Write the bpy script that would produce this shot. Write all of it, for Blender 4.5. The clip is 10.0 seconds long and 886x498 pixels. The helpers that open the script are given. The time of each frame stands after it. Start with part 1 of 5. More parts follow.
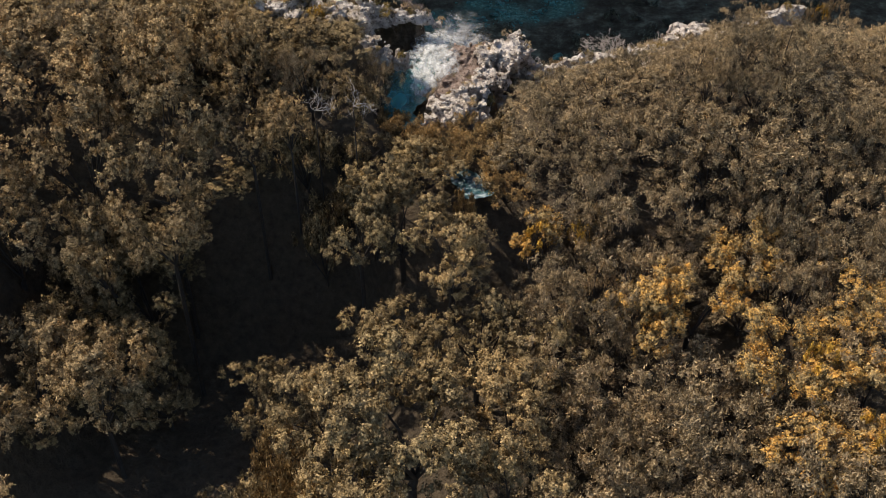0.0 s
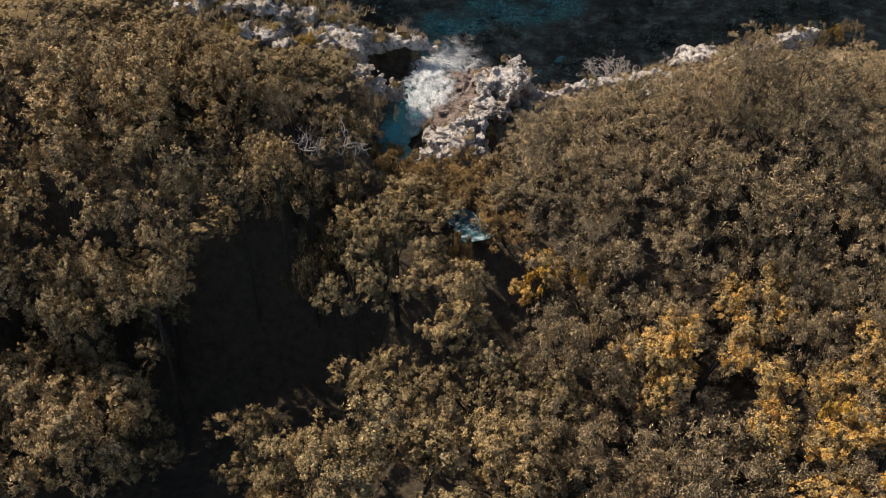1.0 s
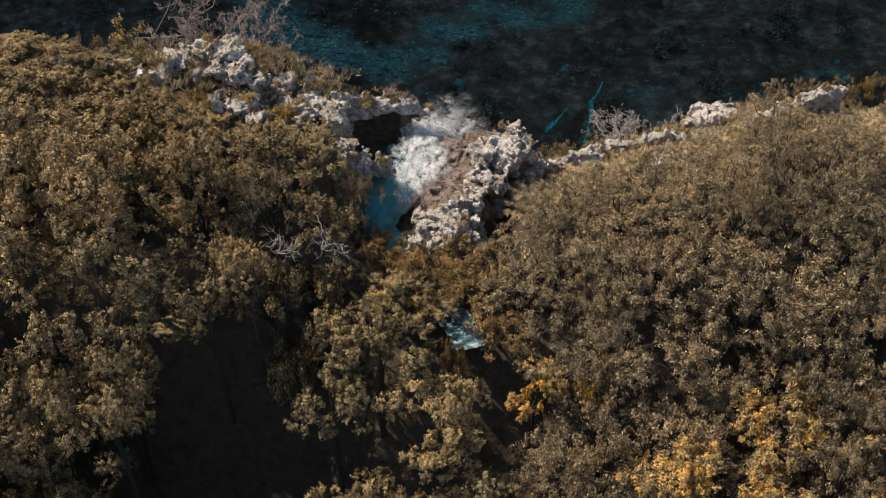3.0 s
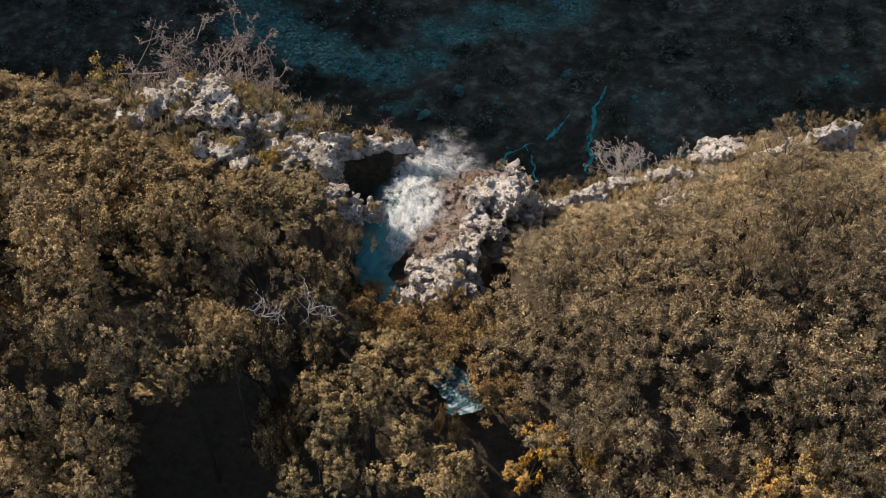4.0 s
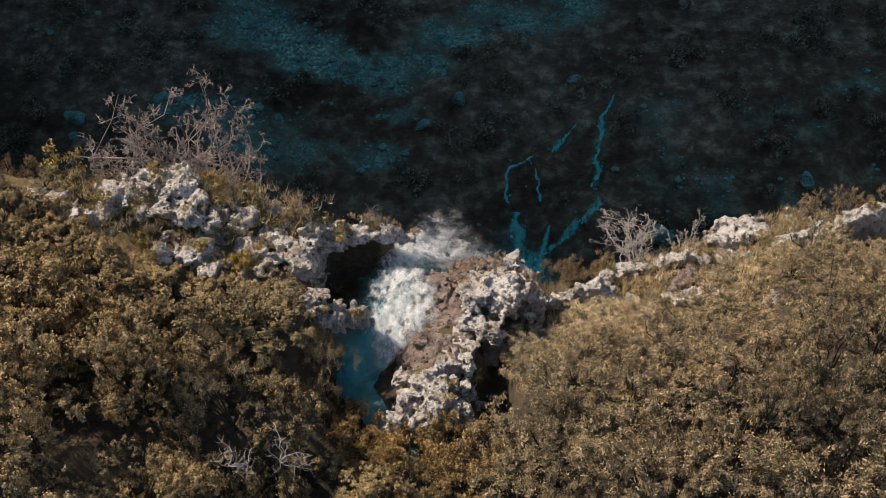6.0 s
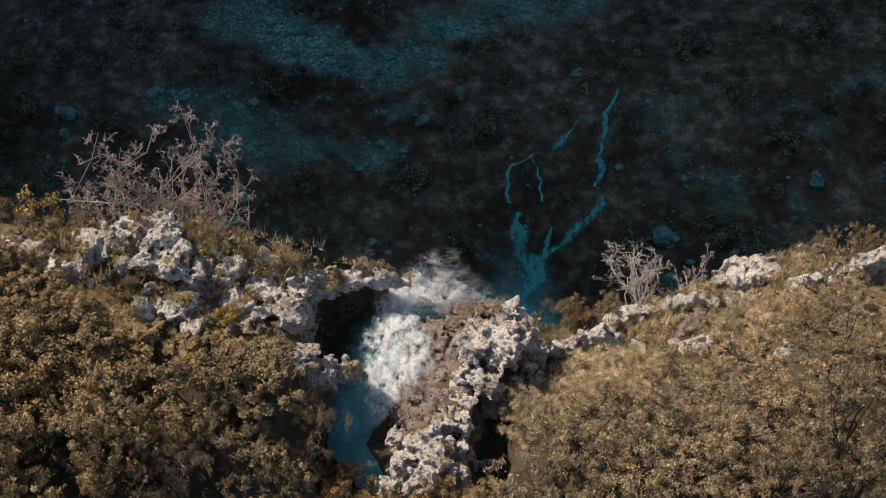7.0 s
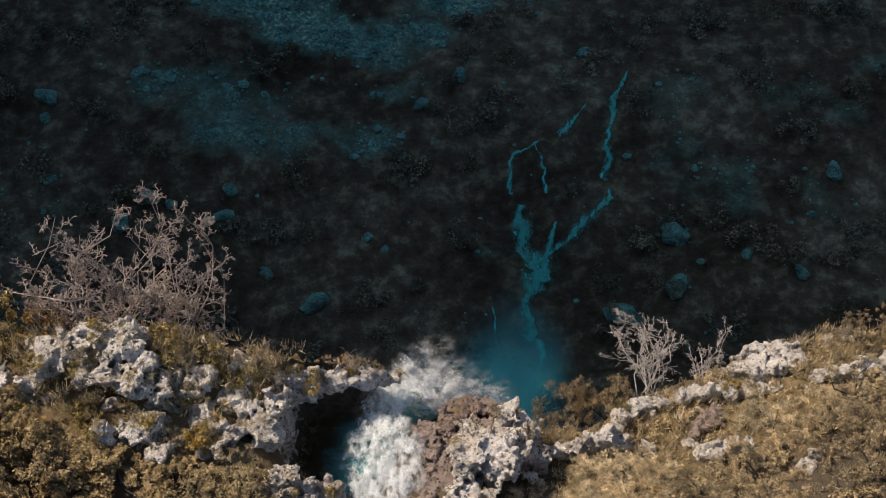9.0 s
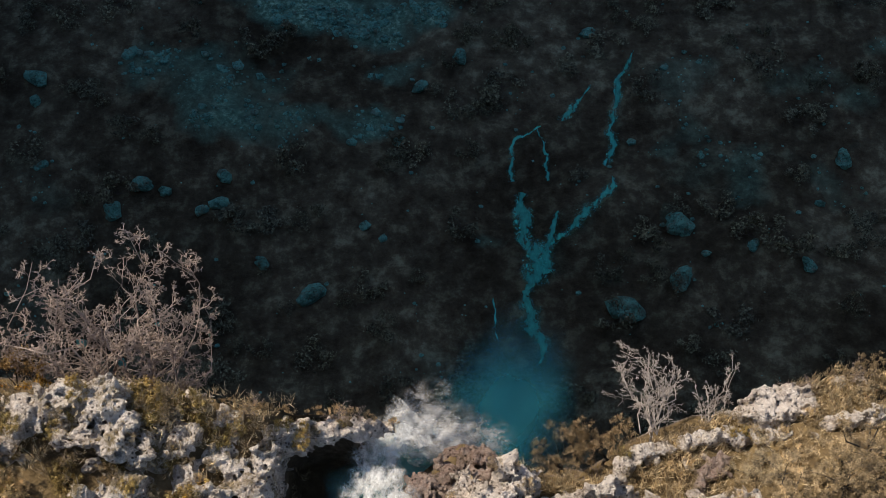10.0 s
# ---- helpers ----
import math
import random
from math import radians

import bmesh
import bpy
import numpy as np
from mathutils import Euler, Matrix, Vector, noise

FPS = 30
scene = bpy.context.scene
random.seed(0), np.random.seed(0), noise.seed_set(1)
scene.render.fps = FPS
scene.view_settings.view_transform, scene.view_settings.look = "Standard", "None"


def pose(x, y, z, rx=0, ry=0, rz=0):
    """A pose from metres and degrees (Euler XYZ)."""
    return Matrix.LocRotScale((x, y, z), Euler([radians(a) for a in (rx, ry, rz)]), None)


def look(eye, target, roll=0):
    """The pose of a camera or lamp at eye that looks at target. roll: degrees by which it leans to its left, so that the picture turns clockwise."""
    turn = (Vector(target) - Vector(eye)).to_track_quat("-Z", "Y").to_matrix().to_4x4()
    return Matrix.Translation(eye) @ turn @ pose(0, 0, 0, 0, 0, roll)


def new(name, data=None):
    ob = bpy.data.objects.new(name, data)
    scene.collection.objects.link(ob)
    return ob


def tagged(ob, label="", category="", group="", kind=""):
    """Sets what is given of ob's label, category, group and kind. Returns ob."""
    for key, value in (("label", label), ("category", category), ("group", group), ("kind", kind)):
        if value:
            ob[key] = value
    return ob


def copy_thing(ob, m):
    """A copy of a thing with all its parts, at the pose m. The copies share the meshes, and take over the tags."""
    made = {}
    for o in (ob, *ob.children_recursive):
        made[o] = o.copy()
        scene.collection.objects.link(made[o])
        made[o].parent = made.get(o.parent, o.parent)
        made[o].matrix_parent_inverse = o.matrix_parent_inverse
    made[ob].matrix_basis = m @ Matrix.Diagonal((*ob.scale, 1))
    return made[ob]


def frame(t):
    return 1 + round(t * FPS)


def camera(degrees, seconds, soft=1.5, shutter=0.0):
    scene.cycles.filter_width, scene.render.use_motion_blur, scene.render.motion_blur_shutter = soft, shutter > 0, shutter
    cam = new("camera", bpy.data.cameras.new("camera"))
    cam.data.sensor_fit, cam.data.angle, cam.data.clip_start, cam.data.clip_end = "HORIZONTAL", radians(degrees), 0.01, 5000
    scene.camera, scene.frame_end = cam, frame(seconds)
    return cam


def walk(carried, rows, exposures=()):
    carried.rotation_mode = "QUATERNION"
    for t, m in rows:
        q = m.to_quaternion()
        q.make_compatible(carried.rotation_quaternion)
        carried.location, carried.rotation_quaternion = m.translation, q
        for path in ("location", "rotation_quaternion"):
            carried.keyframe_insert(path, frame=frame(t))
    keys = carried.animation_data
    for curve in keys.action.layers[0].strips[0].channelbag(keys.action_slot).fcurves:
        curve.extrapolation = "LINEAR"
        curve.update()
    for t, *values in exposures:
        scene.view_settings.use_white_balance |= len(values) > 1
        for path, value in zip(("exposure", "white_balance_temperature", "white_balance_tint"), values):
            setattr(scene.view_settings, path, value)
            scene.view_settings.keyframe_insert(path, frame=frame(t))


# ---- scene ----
cam = camera(38.5, 10.0, 0.9)
METRES, EYE, TILT, LEAN, TURN = 30.0, 40.0, -46.0, 0.0, 0.0
ROWS = [
    (0.0, 0.0, 0.0, 0.0, -0.0, 0.0, -0.0),
    (0.5, 0.0043, 0.0342, 0.0349, 0.08, -0.45, 0.04),
    (1.0, 0.0083, 0.0687, 0.0697, 0.15, -0.89, 0.06),
    (1.5, 0.0121, 0.1031, 0.1049, 0.21, -1.34, 0.09),
    (2.0, 0.0159, 0.1376, 0.1406, 0.28, -1.81, 0.13),
    (2.5, 0.02, 0.1722, 0.1765, 0.36, -2.29, 0.16),
    (4.0, 0.0331, 0.276, 0.2836, 0.59, -3.76, 0.31),
    (4.5, 0.0367, 0.3107, 0.3196, 0.66, -4.31, 0.33),
    (5.0, 0.0402, 0.3451, 0.3551, 0.72, -4.85, 0.37),
    (5.5, 0.044, 0.3794, 0.3911, 0.81, -5.44, 0.39),
    (7.0, 0.0523, 0.4825, 0.5028, 0.99, -7.93, 0.43),
    (7.5, 0.0545, 0.5169, 0.5387, 1.04, -8.86, 0.44),
    (8.0, 0.0564, 0.5511, 0.5744, 1.08, -9.82, 0.46),
    (8.5, 0.0581, 0.5861, 0.61, 1.11, -10.83, 0.44),
    (9.0, 0.0607, 0.621, 0.647, 1.18, -11.95, 0.41),
    (9.5, 0.0634, 0.6557, 0.6834, 1.26, -13.18, 0.38),
    (10.0, 0.0651, 0.6906, 0.7199, 1.31, -14.5, 0.33),
]
walk(cam, [(t, pose(0, 0, EYE, TILT, LEAN, TURN) @ pose(METRES * x, METRES * y, METRES * z, 90 + pitch, roll, yaw)) for t, x, y, z, yaw, pitch, roll in ROWS], exposures=[(0.0, 0.27), (10.0, 0.27)])

# ---------------------------------------------------------------- light
SUN_TO = Vector((-0.58, 0.36, 0.73)).normalized()
world = bpy.data.worlds.new("sky")
scene.world = world
world.use_nodes = True
wn = world.node_tree
sky = wn.nodes.new("ShaderNodeTexSky")
sky.sky_type = "NISHITA"
sky.sun_disc = False
sky.sun_elevation = math.asin(SUN_TO.z)
sky.sun_rotation = math.atan2(SUN_TO.x, SUN_TO.y)
wn.nodes["Background"].inputs["Strength"].default_value = 0.13
wn.links.new(sky.outputs["Color"], wn.nodes["Background"].inputs["Color"])
sun_data = bpy.data.lights.new("sun", "SUN")
sun_data.energy, sun_data.angle, sun_data.color = 5.0, radians(0.5), (1.0, 0.87, 0.725)
sun = new("sun", sun_data)
sun.matrix_world = look((-60, 60, 120), Vector((-60, 60, 120)) - SUN_TO)


# ---------------------------------------------------------------- noise in numpy
def hash3(ix, iy, iz, seed):
    h = ix * 374761393 + iy * 668265263 + iz * 2147483647 + seed * 1274126177
    h = (h ^ (h >> 13)) * 1274126177
    h = h & 0x7FFFFFFF
    h = ((h ^ (h >> 16)) * 668265263) & 0x7FFFFFFF
    return h / 0x7FFFFFFF


def vnoise(x, y, z, seed=0):
    """Smooth value noise from -1 to 1 at arrays of places."""
    x, y, z = np.broadcast_arrays(np.asarray(x, float), np.asarray(y, float), np.asarray(z, float))
    fx, fy, fz = np.floor(x), np.floor(y), np.floor(z)
    ix, iy, iz = fx.astype(np.int64), fy.astype(np.int64), fz.astype(np.int64)
    u, v, w = x - fx, y - fy, z - fz
    u, v, w = u * u * (3 - 2 * u), v * v * (3 - 2 * v), w * w * (3 - 2 * w)
    out = 0
    for dx in (0, 1):
        for dy in (0, 1):
            for dz in (0, 1):
                k = (u if dx else 1 - u) * (v if dy else 1 - v) * (w if dz else 1 - w)
                out = out + k * hash3(ix + dx, iy + dy, iz + dz, seed)
    return out * 2 - 1


def fbm(x, y, z, octaves=4, seed=0):
    total, amp, f = 0, 0.5, 1.0
    for o in range(octaves):
        total = total + amp * vnoise(x * f + 17.3 * o, y * f - 9.1 * o, z * f + 4.7 * o, seed + o)
        amp, f = amp * 0.5, f * 2.03
    return total


def cells(x, y, z, seed=0):
    """Distance to the nearest of points scattered one to a unit cell."""
    x, y, z = np.broadcast_arrays(np.asarray(x, float), np.asarray(y, float), np.asarray(z, float))
    ix, iy, iz = (np.floor(c).astype(np.int64) for c in (x, y, z))
    best = np.full(x.shape, 9.0)
    for dx in (-1, 0, 1):
        for dy in (-1, 0, 1):
            for dz in (-1, 0, 1):
                a, b, c = ix + dx, iy + dy, iz + dz
                d = (a + hash3(a, b, c, seed) - x) ** 2 + (b + hash3(a, b, c, seed + 1) - y) ** 2 + (c + hash3(a, b, c, seed + 2) - z) ** 2
                best = np.minimum(best, d)
    return np.sqrt(best)


def ramp(v, a, b):
    s = np.clip((np.asarray(v, float) - a) / (b - a), 0, 1)
    return s * s * (3 - 2 * s)


# ---------------------------------------------------------------- materials
def material(name):
    m = bpy.data.materials.new(name)
    m.use_nodes = True
    nt = m.node_tree
    return m, nt, nt.nodes["Principled BSDF"]


def add(nt, kind, **values):
    n = nt.nodes.new(kind)
    for key, value in values.items():
        n.inputs[key.replace("_", " ")].default_value = value
    return n


def coords(nt, space="Object"):
    return nt.nodes.new("ShaderNodeTexCoord").outputs[space]


def noise_tex(nt, where, scale, detail=6.0, rough=0.6):
    n = add(nt, "ShaderNodeTexNoise", Scale=scale, Detail=detail, Roughness=rough)
    nt.links.new(where, n.inputs["Vector"])
    return n.outputs["Fac"]


def color_ramp(nt, fac, stops):
    r = nt.nodes.new("ShaderNodeValToRGB")
    while len(r.color_ramp.elements) < len(stops):
        r.color_ramp.elements.new(0.5)
    for e, (p, c) in zip(r.color_ramp.elements, stops):
        e.position, e.color = p, (*c, 1)
    nt.links.new(fac, r.inputs["Fac"])
    return r.outputs["Color"]


def mix_color(nt, fac, a, b, mode="MIX"):
    n = nt.nodes.new("ShaderNodeMix")
    n.data_type, n.blend_type = "RGBA", mode
    for socket, value in ((n.inputs[0], fac), (n.inputs[6], a), (n.inputs[7], b)):
        if hasattr(value, "default_value"):
            nt.links.new(value, socket)
        else:
            socket.default_value = value if not isinstance(value, tuple) else (*value, 1)
    return n.outputs[2]


def math_node(nt, op, a, b=0.0):
    n = nt.nodes.new("ShaderNodeMath")
    n.operation = op
    for socket, value in ((n.inputs[0], a), (n.inputs[1], b)):
        if hasattr(value, "default_value"):
            nt.links.new(value, socket)
        else:
            socket.default_value = value
    return n.outputs[0]


def bump(nt, bsdf, height, strength, distance):
    b = add(nt, "ShaderNodeBump", Strength=strength, Distance=distance)
    nt.links.new(height, b.inputs["Height"])
    nt.links.new(b.outputs["Normal"], bsdf.inputs["Normal"])


def leaf_material(name, dark, mid, light, accent=None, accent_low=0.62, single_range=(0.78, 1.15)):
    """Leaves that vary singly and from clump to clump, and let some light through."""
    m, nt, bsdf = material(name)
    dark, mid, light = (tuple(k * c * w for c, w in zip(colour, (1.03, 1.0, 0.92))) for k, colour in ((single_range[0], dark), (1.0, mid), (single_range[1], light)))
    geo = nt.nodes.new("ShaderNodeNewGeometry")
    info = nt.nodes.new("ShaderNodeObjectInfo")
    single = color_ramp(nt, geo.outputs["Random Per Island"], [(0.0, dark), (0.5, mid), (1.0, light)])
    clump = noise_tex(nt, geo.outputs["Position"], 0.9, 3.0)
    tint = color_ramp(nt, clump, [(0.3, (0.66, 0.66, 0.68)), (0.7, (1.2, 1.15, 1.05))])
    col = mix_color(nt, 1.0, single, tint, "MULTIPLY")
    # noise in the leaf colour stands in for light and shade between sprigs
    sprig_shade = noise_tex(nt, geo.outputs["Position"], 4.6, 3.0)
    col = mix_color(nt, 1.0, col, color_ramp(nt, sprig_shade, [(0.36, (0.40, 0.40, 0.42)), (0.60, (1.42, 1.40, 1.36))]), "MULTIPLY")
    per_tree = color_ramp(nt, info.outputs["Random"], [(0.0, (0.8, 0.82, 0.85)), (1.0, (1.2, 1.15, 1.1))])
    col = mix_color(nt, 1.0, col, per_tree, "MULTIPLY")
    if accent:
        patch = noise_tex(nt, geo.outputs["Position"], 1.5, 5.0, 0.8)
        speck = math_node(nt, "ADD", patch, math_node(nt, "MULTIPLY", math_node(nt, "SUBTRACT", geo.outputs["Random Per Island"], 0.5), 0.16))
        mask = color_ramp(nt, speck, [(accent_low - 0.04, (0, 0, 0)), (accent_low + 0.06, (1, 1, 1))])
        col = mix_color(nt, mask, col, accent)
    nt.links.new(col, bsdf.inputs["Base Color"])
    bsdf.inputs["Roughness"].default_value = 0.75
    bsdf.inputs["Specular IOR Level"].default_value = 0.12
    through_leaf = nt.nodes.new("ShaderNodeBsdfTranslucent")
    nt.links.new(col, through_leaf.inputs["Color"])
    mix = nt.nodes.new("ShaderNodeMixShader")
    mix.inputs[0].default_value = 0.08
    nt.links.new(bsdf.outputs[0], mix.inputs[1])
    nt.links.new(through_leaf.outputs[0], mix.inputs[2])
    nt.links.new(mix.outputs[0], nt.nodes["Material Output"].inputs["Surface"])
    return m


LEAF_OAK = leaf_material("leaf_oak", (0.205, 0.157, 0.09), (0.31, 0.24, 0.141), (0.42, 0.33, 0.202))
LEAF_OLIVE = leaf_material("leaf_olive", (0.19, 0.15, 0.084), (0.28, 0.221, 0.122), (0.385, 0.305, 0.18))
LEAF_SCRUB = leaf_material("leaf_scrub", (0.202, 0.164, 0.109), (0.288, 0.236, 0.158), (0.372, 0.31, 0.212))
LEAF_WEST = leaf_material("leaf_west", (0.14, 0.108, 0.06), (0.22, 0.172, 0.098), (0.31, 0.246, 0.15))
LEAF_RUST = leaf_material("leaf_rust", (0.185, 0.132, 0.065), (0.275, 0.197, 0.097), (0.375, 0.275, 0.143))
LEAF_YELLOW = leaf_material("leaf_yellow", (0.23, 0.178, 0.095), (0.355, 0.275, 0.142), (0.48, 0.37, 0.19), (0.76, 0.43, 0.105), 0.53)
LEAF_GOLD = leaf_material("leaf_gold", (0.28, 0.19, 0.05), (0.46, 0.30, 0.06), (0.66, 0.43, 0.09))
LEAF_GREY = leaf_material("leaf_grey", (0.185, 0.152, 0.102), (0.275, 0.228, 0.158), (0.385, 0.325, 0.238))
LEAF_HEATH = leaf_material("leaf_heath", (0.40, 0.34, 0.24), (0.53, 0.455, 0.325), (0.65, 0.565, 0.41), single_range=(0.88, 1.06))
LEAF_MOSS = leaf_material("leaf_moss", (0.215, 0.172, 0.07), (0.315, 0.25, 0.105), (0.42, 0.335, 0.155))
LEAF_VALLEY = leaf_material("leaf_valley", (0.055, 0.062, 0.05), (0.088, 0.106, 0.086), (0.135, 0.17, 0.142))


def bark_material(name, a, b):
    m, nt, bsdf = material(name)
    where = coords(nt)
    n = noise_tex(nt, where, 9.0, 8.0)
    nt.links.new(color_ramp(nt, n, [(0.3, a), (0.7, b)]), bsdf.inputs["Base Color"])
    bsdf.inputs["Roughness"].default_value = 0.85
    bump(nt, bsdf, n, 0.6, 0.02)
    return m


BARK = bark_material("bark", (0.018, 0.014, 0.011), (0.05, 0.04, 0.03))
TWIG = bark_material("dry_twig", (0.18, 0.138, 0.112), (0.42, 0.336, 0.28))
TWIG_GREY = bark_material("grey_twig", (0.20, 0.175, 0.155), (0.42, 0.375, 0.335))


def rock_material(name, dark, mid, light, moss=0.5):
    m, nt, bsdf = material(name)
    geo = nt.nodes.new("ShaderNodeNewGeometry")
    where = geo.outputs["Position"]
    big = noise_tex(nt, where, 0.9, 5.0, 0.65)
    fine = noise_tex(nt, where, 8.0, 10.0, 0.72)
    grain = noise_tex(nt, where, 21.0, 6.0, 0.7)
    both = math_node(nt, "ADD", math_node(nt, "MULTIPLY", big, 0.4), math_node(nt, "ADD", math_node(nt, "MULTIPLY", fine, 0.4), math_node(nt, "MULTIPLY", grain, 0.2)))
    col = color_ramp(nt, both, [(0.394, dark), (0.452, mid), (0.53, light)])
    stain = noise_tex(nt, where, 3.2, 10.0, 0.75)
    col = mix_color(nt, color_ramp(nt, stain, [(0.54, (0, 0, 0)), (0.64, (0.75, 0.75, 0.75))]), col, (0.14, 0.11, 0.08))
    crust = noise_tex(nt, where, 1.25, 8.0, 0.72)
    col = mix_color(nt, color_ramp(nt, crust, [(0.52, (0, 0, 0)), (0.60, (0.42, 0.42, 0.42))]), col, (0.15, 0.12, 0.09))
    # dark dots painted on as the shade inside small holes
    pit_shade = add(nt, "ShaderNodeTexVoronoi", Scale=6.5)
    nt.links.new(where, pit_shade.inputs["Vector"])
    col = mix_color(nt, color_ramp(nt, pit_shade.outputs["Distance"], [(0.15, (0.9, 0.9, 0.9)), (0.27, (0, 0, 0))]), col, tuple(0.4 * c for c in dark))
    lichen = noise_tex(nt, where, 1.7, 7.0, 0.7)
    col = mix_color(nt, color_ramp(nt, lichen, [(0.60 - 0.1 * moss, (0, 0, 0)), (0.72 - 0.1 * moss, (moss, moss, moss))]), col, (0.23, 0.17, 0.06))
    flat = nt.nodes.new("ShaderNodeSeparateXYZ")
    nt.links.new(geo.outputs["Normal"], flat.inputs[0])
    cushion = math_node(nt, "MULTIPLY", noise_tex(nt, where, 1.1, 7.0, 0.7), math_node(nt, "MINIMUM", math_node(nt, "MAXIMUM", math_node(nt, "MULTIPLY", flat.outputs["Z"], 1.5), 0.0), 1.0))
    col = mix_color(nt, color_ramp(nt, cushion, [(0.60 - 0.1 * moss, (0, 0, 0)), (0.66 - 0.1 * moss, (moss, moss, moss))]), col, (0.17, 0.125, 0.045))
    nt.links.new(col, bsdf.inputs["Base Color"])
    bsdf.inputs["Roughness"].default_value = 0.9
    bsdf.inputs["Specular IOR Level"].default_value = 0.2
    pits = add(nt, "ShaderNodeTexVoronoi", Scale=8.5)
    nt.links.new(where, pits.inputs["Vector"])
    holes = math_node(nt, "MINIMUM", pits.outputs["Distance"], 0.34)
    h = math_node(nt, "ADD", math_node(nt, "ADD", fine, math_node(nt, "MULTIPLY", grain, 0.6)), math_node(nt, "MULTIPLY", holes, 1.2))
    bump(nt, bsdf, h, 1.0, 0.24)
    return m


ROCK = rock_material("limestone", (0.20, 0.158, 0.125), (0.67, 0.57, 0.48), (0.95, 0.86, 0.765))
ROCK_MOSSY = rock_material("mossy_limestone", (0.20, 0.158, 0.125), (0.62, 0.53, 0.445), (0.91, 0.825, 0.73), 0.78)
ROCK_BARE = rock_material("bare_limestone", (0.20, 0.16, 0.128), (0.61, 0.525, 0.445), (0.90, 0.82, 0.73), 0.2)
ROCK_WET = rock_material("wet_travertine", (0.10, 0.065, 0.048), (0.28, 0.195, 0.155), (0.46, 0.36, 0.30), 0.2)
# grey stone with the dim teal of the valley's shade put into its colour
ROCK_VALLEY_SHADE = rock_material("valley_stone_shade", (0.02, 0.07, 0.06), (0.06, 0.19, 0.17), (0.14, 0.40, 0.36), 0.1)


def ground_material():
    """Soil and dead leaves on the plateau, bare rock where it is steep, scree and turf on the valley floor."""
    m, nt, bsdf = material("ground")
    geo = nt.nodes.new("ShaderNodeNewGeometry")
    where = geo.outputs["Position"]
    split = nt.nodes.new("ShaderNodeSeparateXYZ")
    nt.links.new(where, split.inputs[0])
    fine = noise_tex(nt, where, 3.5, 10.0, 0.7)
    mid = noise_tex(nt, where, 0.55, 6.0, 0.65)
    soil = color_ramp(nt, fine, [(0.32, (0.055, 0.04, 0.025)), (0.52, (0.17, 0.12, 0.065)), (0.7, (0.34, 0.26, 0.14))])
    turf = color_ramp(nt, mid, [(0.35, (0.13, 0.092, 0.05)), (0.65, (0.26, 0.185, 0.08))])
    soil = mix_color(nt, 0.5, soil, turf)
    # dark humus, doubling as painted shade between shrubs and in the recess
    humus_shade = color_ramp(nt, fine, [(0.35, (0.062, 0.047, 0.032)), (0.65, (0.115, 0.09, 0.06))])
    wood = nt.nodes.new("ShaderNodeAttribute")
    wood.attribute_name = "litter_shade"
    soil = mix_color(nt, wood.outputs["Fac"], soil, humus_shade)
    # valley floor: the teal cast of its shade is mixed into these colours
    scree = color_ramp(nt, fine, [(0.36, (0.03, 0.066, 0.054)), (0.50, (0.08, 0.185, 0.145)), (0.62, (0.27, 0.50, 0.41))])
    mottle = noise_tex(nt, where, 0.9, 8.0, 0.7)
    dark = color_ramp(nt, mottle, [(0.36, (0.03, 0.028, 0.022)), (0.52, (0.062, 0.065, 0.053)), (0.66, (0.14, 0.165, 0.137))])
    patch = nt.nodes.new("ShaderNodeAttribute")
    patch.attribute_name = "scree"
    turf_low_shade = color_ramp(nt, fine, [(0.32, (0.03, 0.08, 0.065)), (0.52, (0.065, 0.155, 0.125)), (0.70, (0.14, 0.28, 0.225))])
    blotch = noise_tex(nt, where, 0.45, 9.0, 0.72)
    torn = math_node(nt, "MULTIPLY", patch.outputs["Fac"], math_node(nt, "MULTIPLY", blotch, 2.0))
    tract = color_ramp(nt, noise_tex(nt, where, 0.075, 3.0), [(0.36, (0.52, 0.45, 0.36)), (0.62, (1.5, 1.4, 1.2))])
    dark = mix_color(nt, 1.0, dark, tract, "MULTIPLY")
    valley = mix_color(nt, color_ramp(nt, torn, [(0.14, (0, 0, 0)), (0.66, (1, 1, 1))]), dark, turf_low_shade)
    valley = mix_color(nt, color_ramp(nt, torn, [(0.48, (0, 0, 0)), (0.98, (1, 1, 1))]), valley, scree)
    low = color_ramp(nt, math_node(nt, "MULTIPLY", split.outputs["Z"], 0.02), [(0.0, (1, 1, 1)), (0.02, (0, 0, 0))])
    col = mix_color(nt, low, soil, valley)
    up = nt.nodes.new("ShaderNodeSeparateXYZ")
    nt.links.new(geo.outputs["Normal"], up.inputs[0])
    steep = color_ramp(nt, up.outputs["Z"], [(0.42, (1, 1, 1)), (0.62, (0, 0, 0))])
    bare = color_ramp(nt, fine, [(0.35, (0.06, 0.048, 0.036)), (0.6, (0.22, 0.18, 0.14))])
    col = mix_color(nt, math_node(nt, "MULTIPLY", steep, math_node(nt, "SUBTRACT", 1.0, wood.outputs["Fac"])), col, bare)
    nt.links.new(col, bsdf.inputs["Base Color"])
    bsdf.inputs["Roughness"].default_value = 0.95
    bsdf.inputs["Specular IOR Level"].default_value = 0.15
    bump(nt, bsdf, fine, 0.9, 0.25)
    return m


GROUND = ground_material()


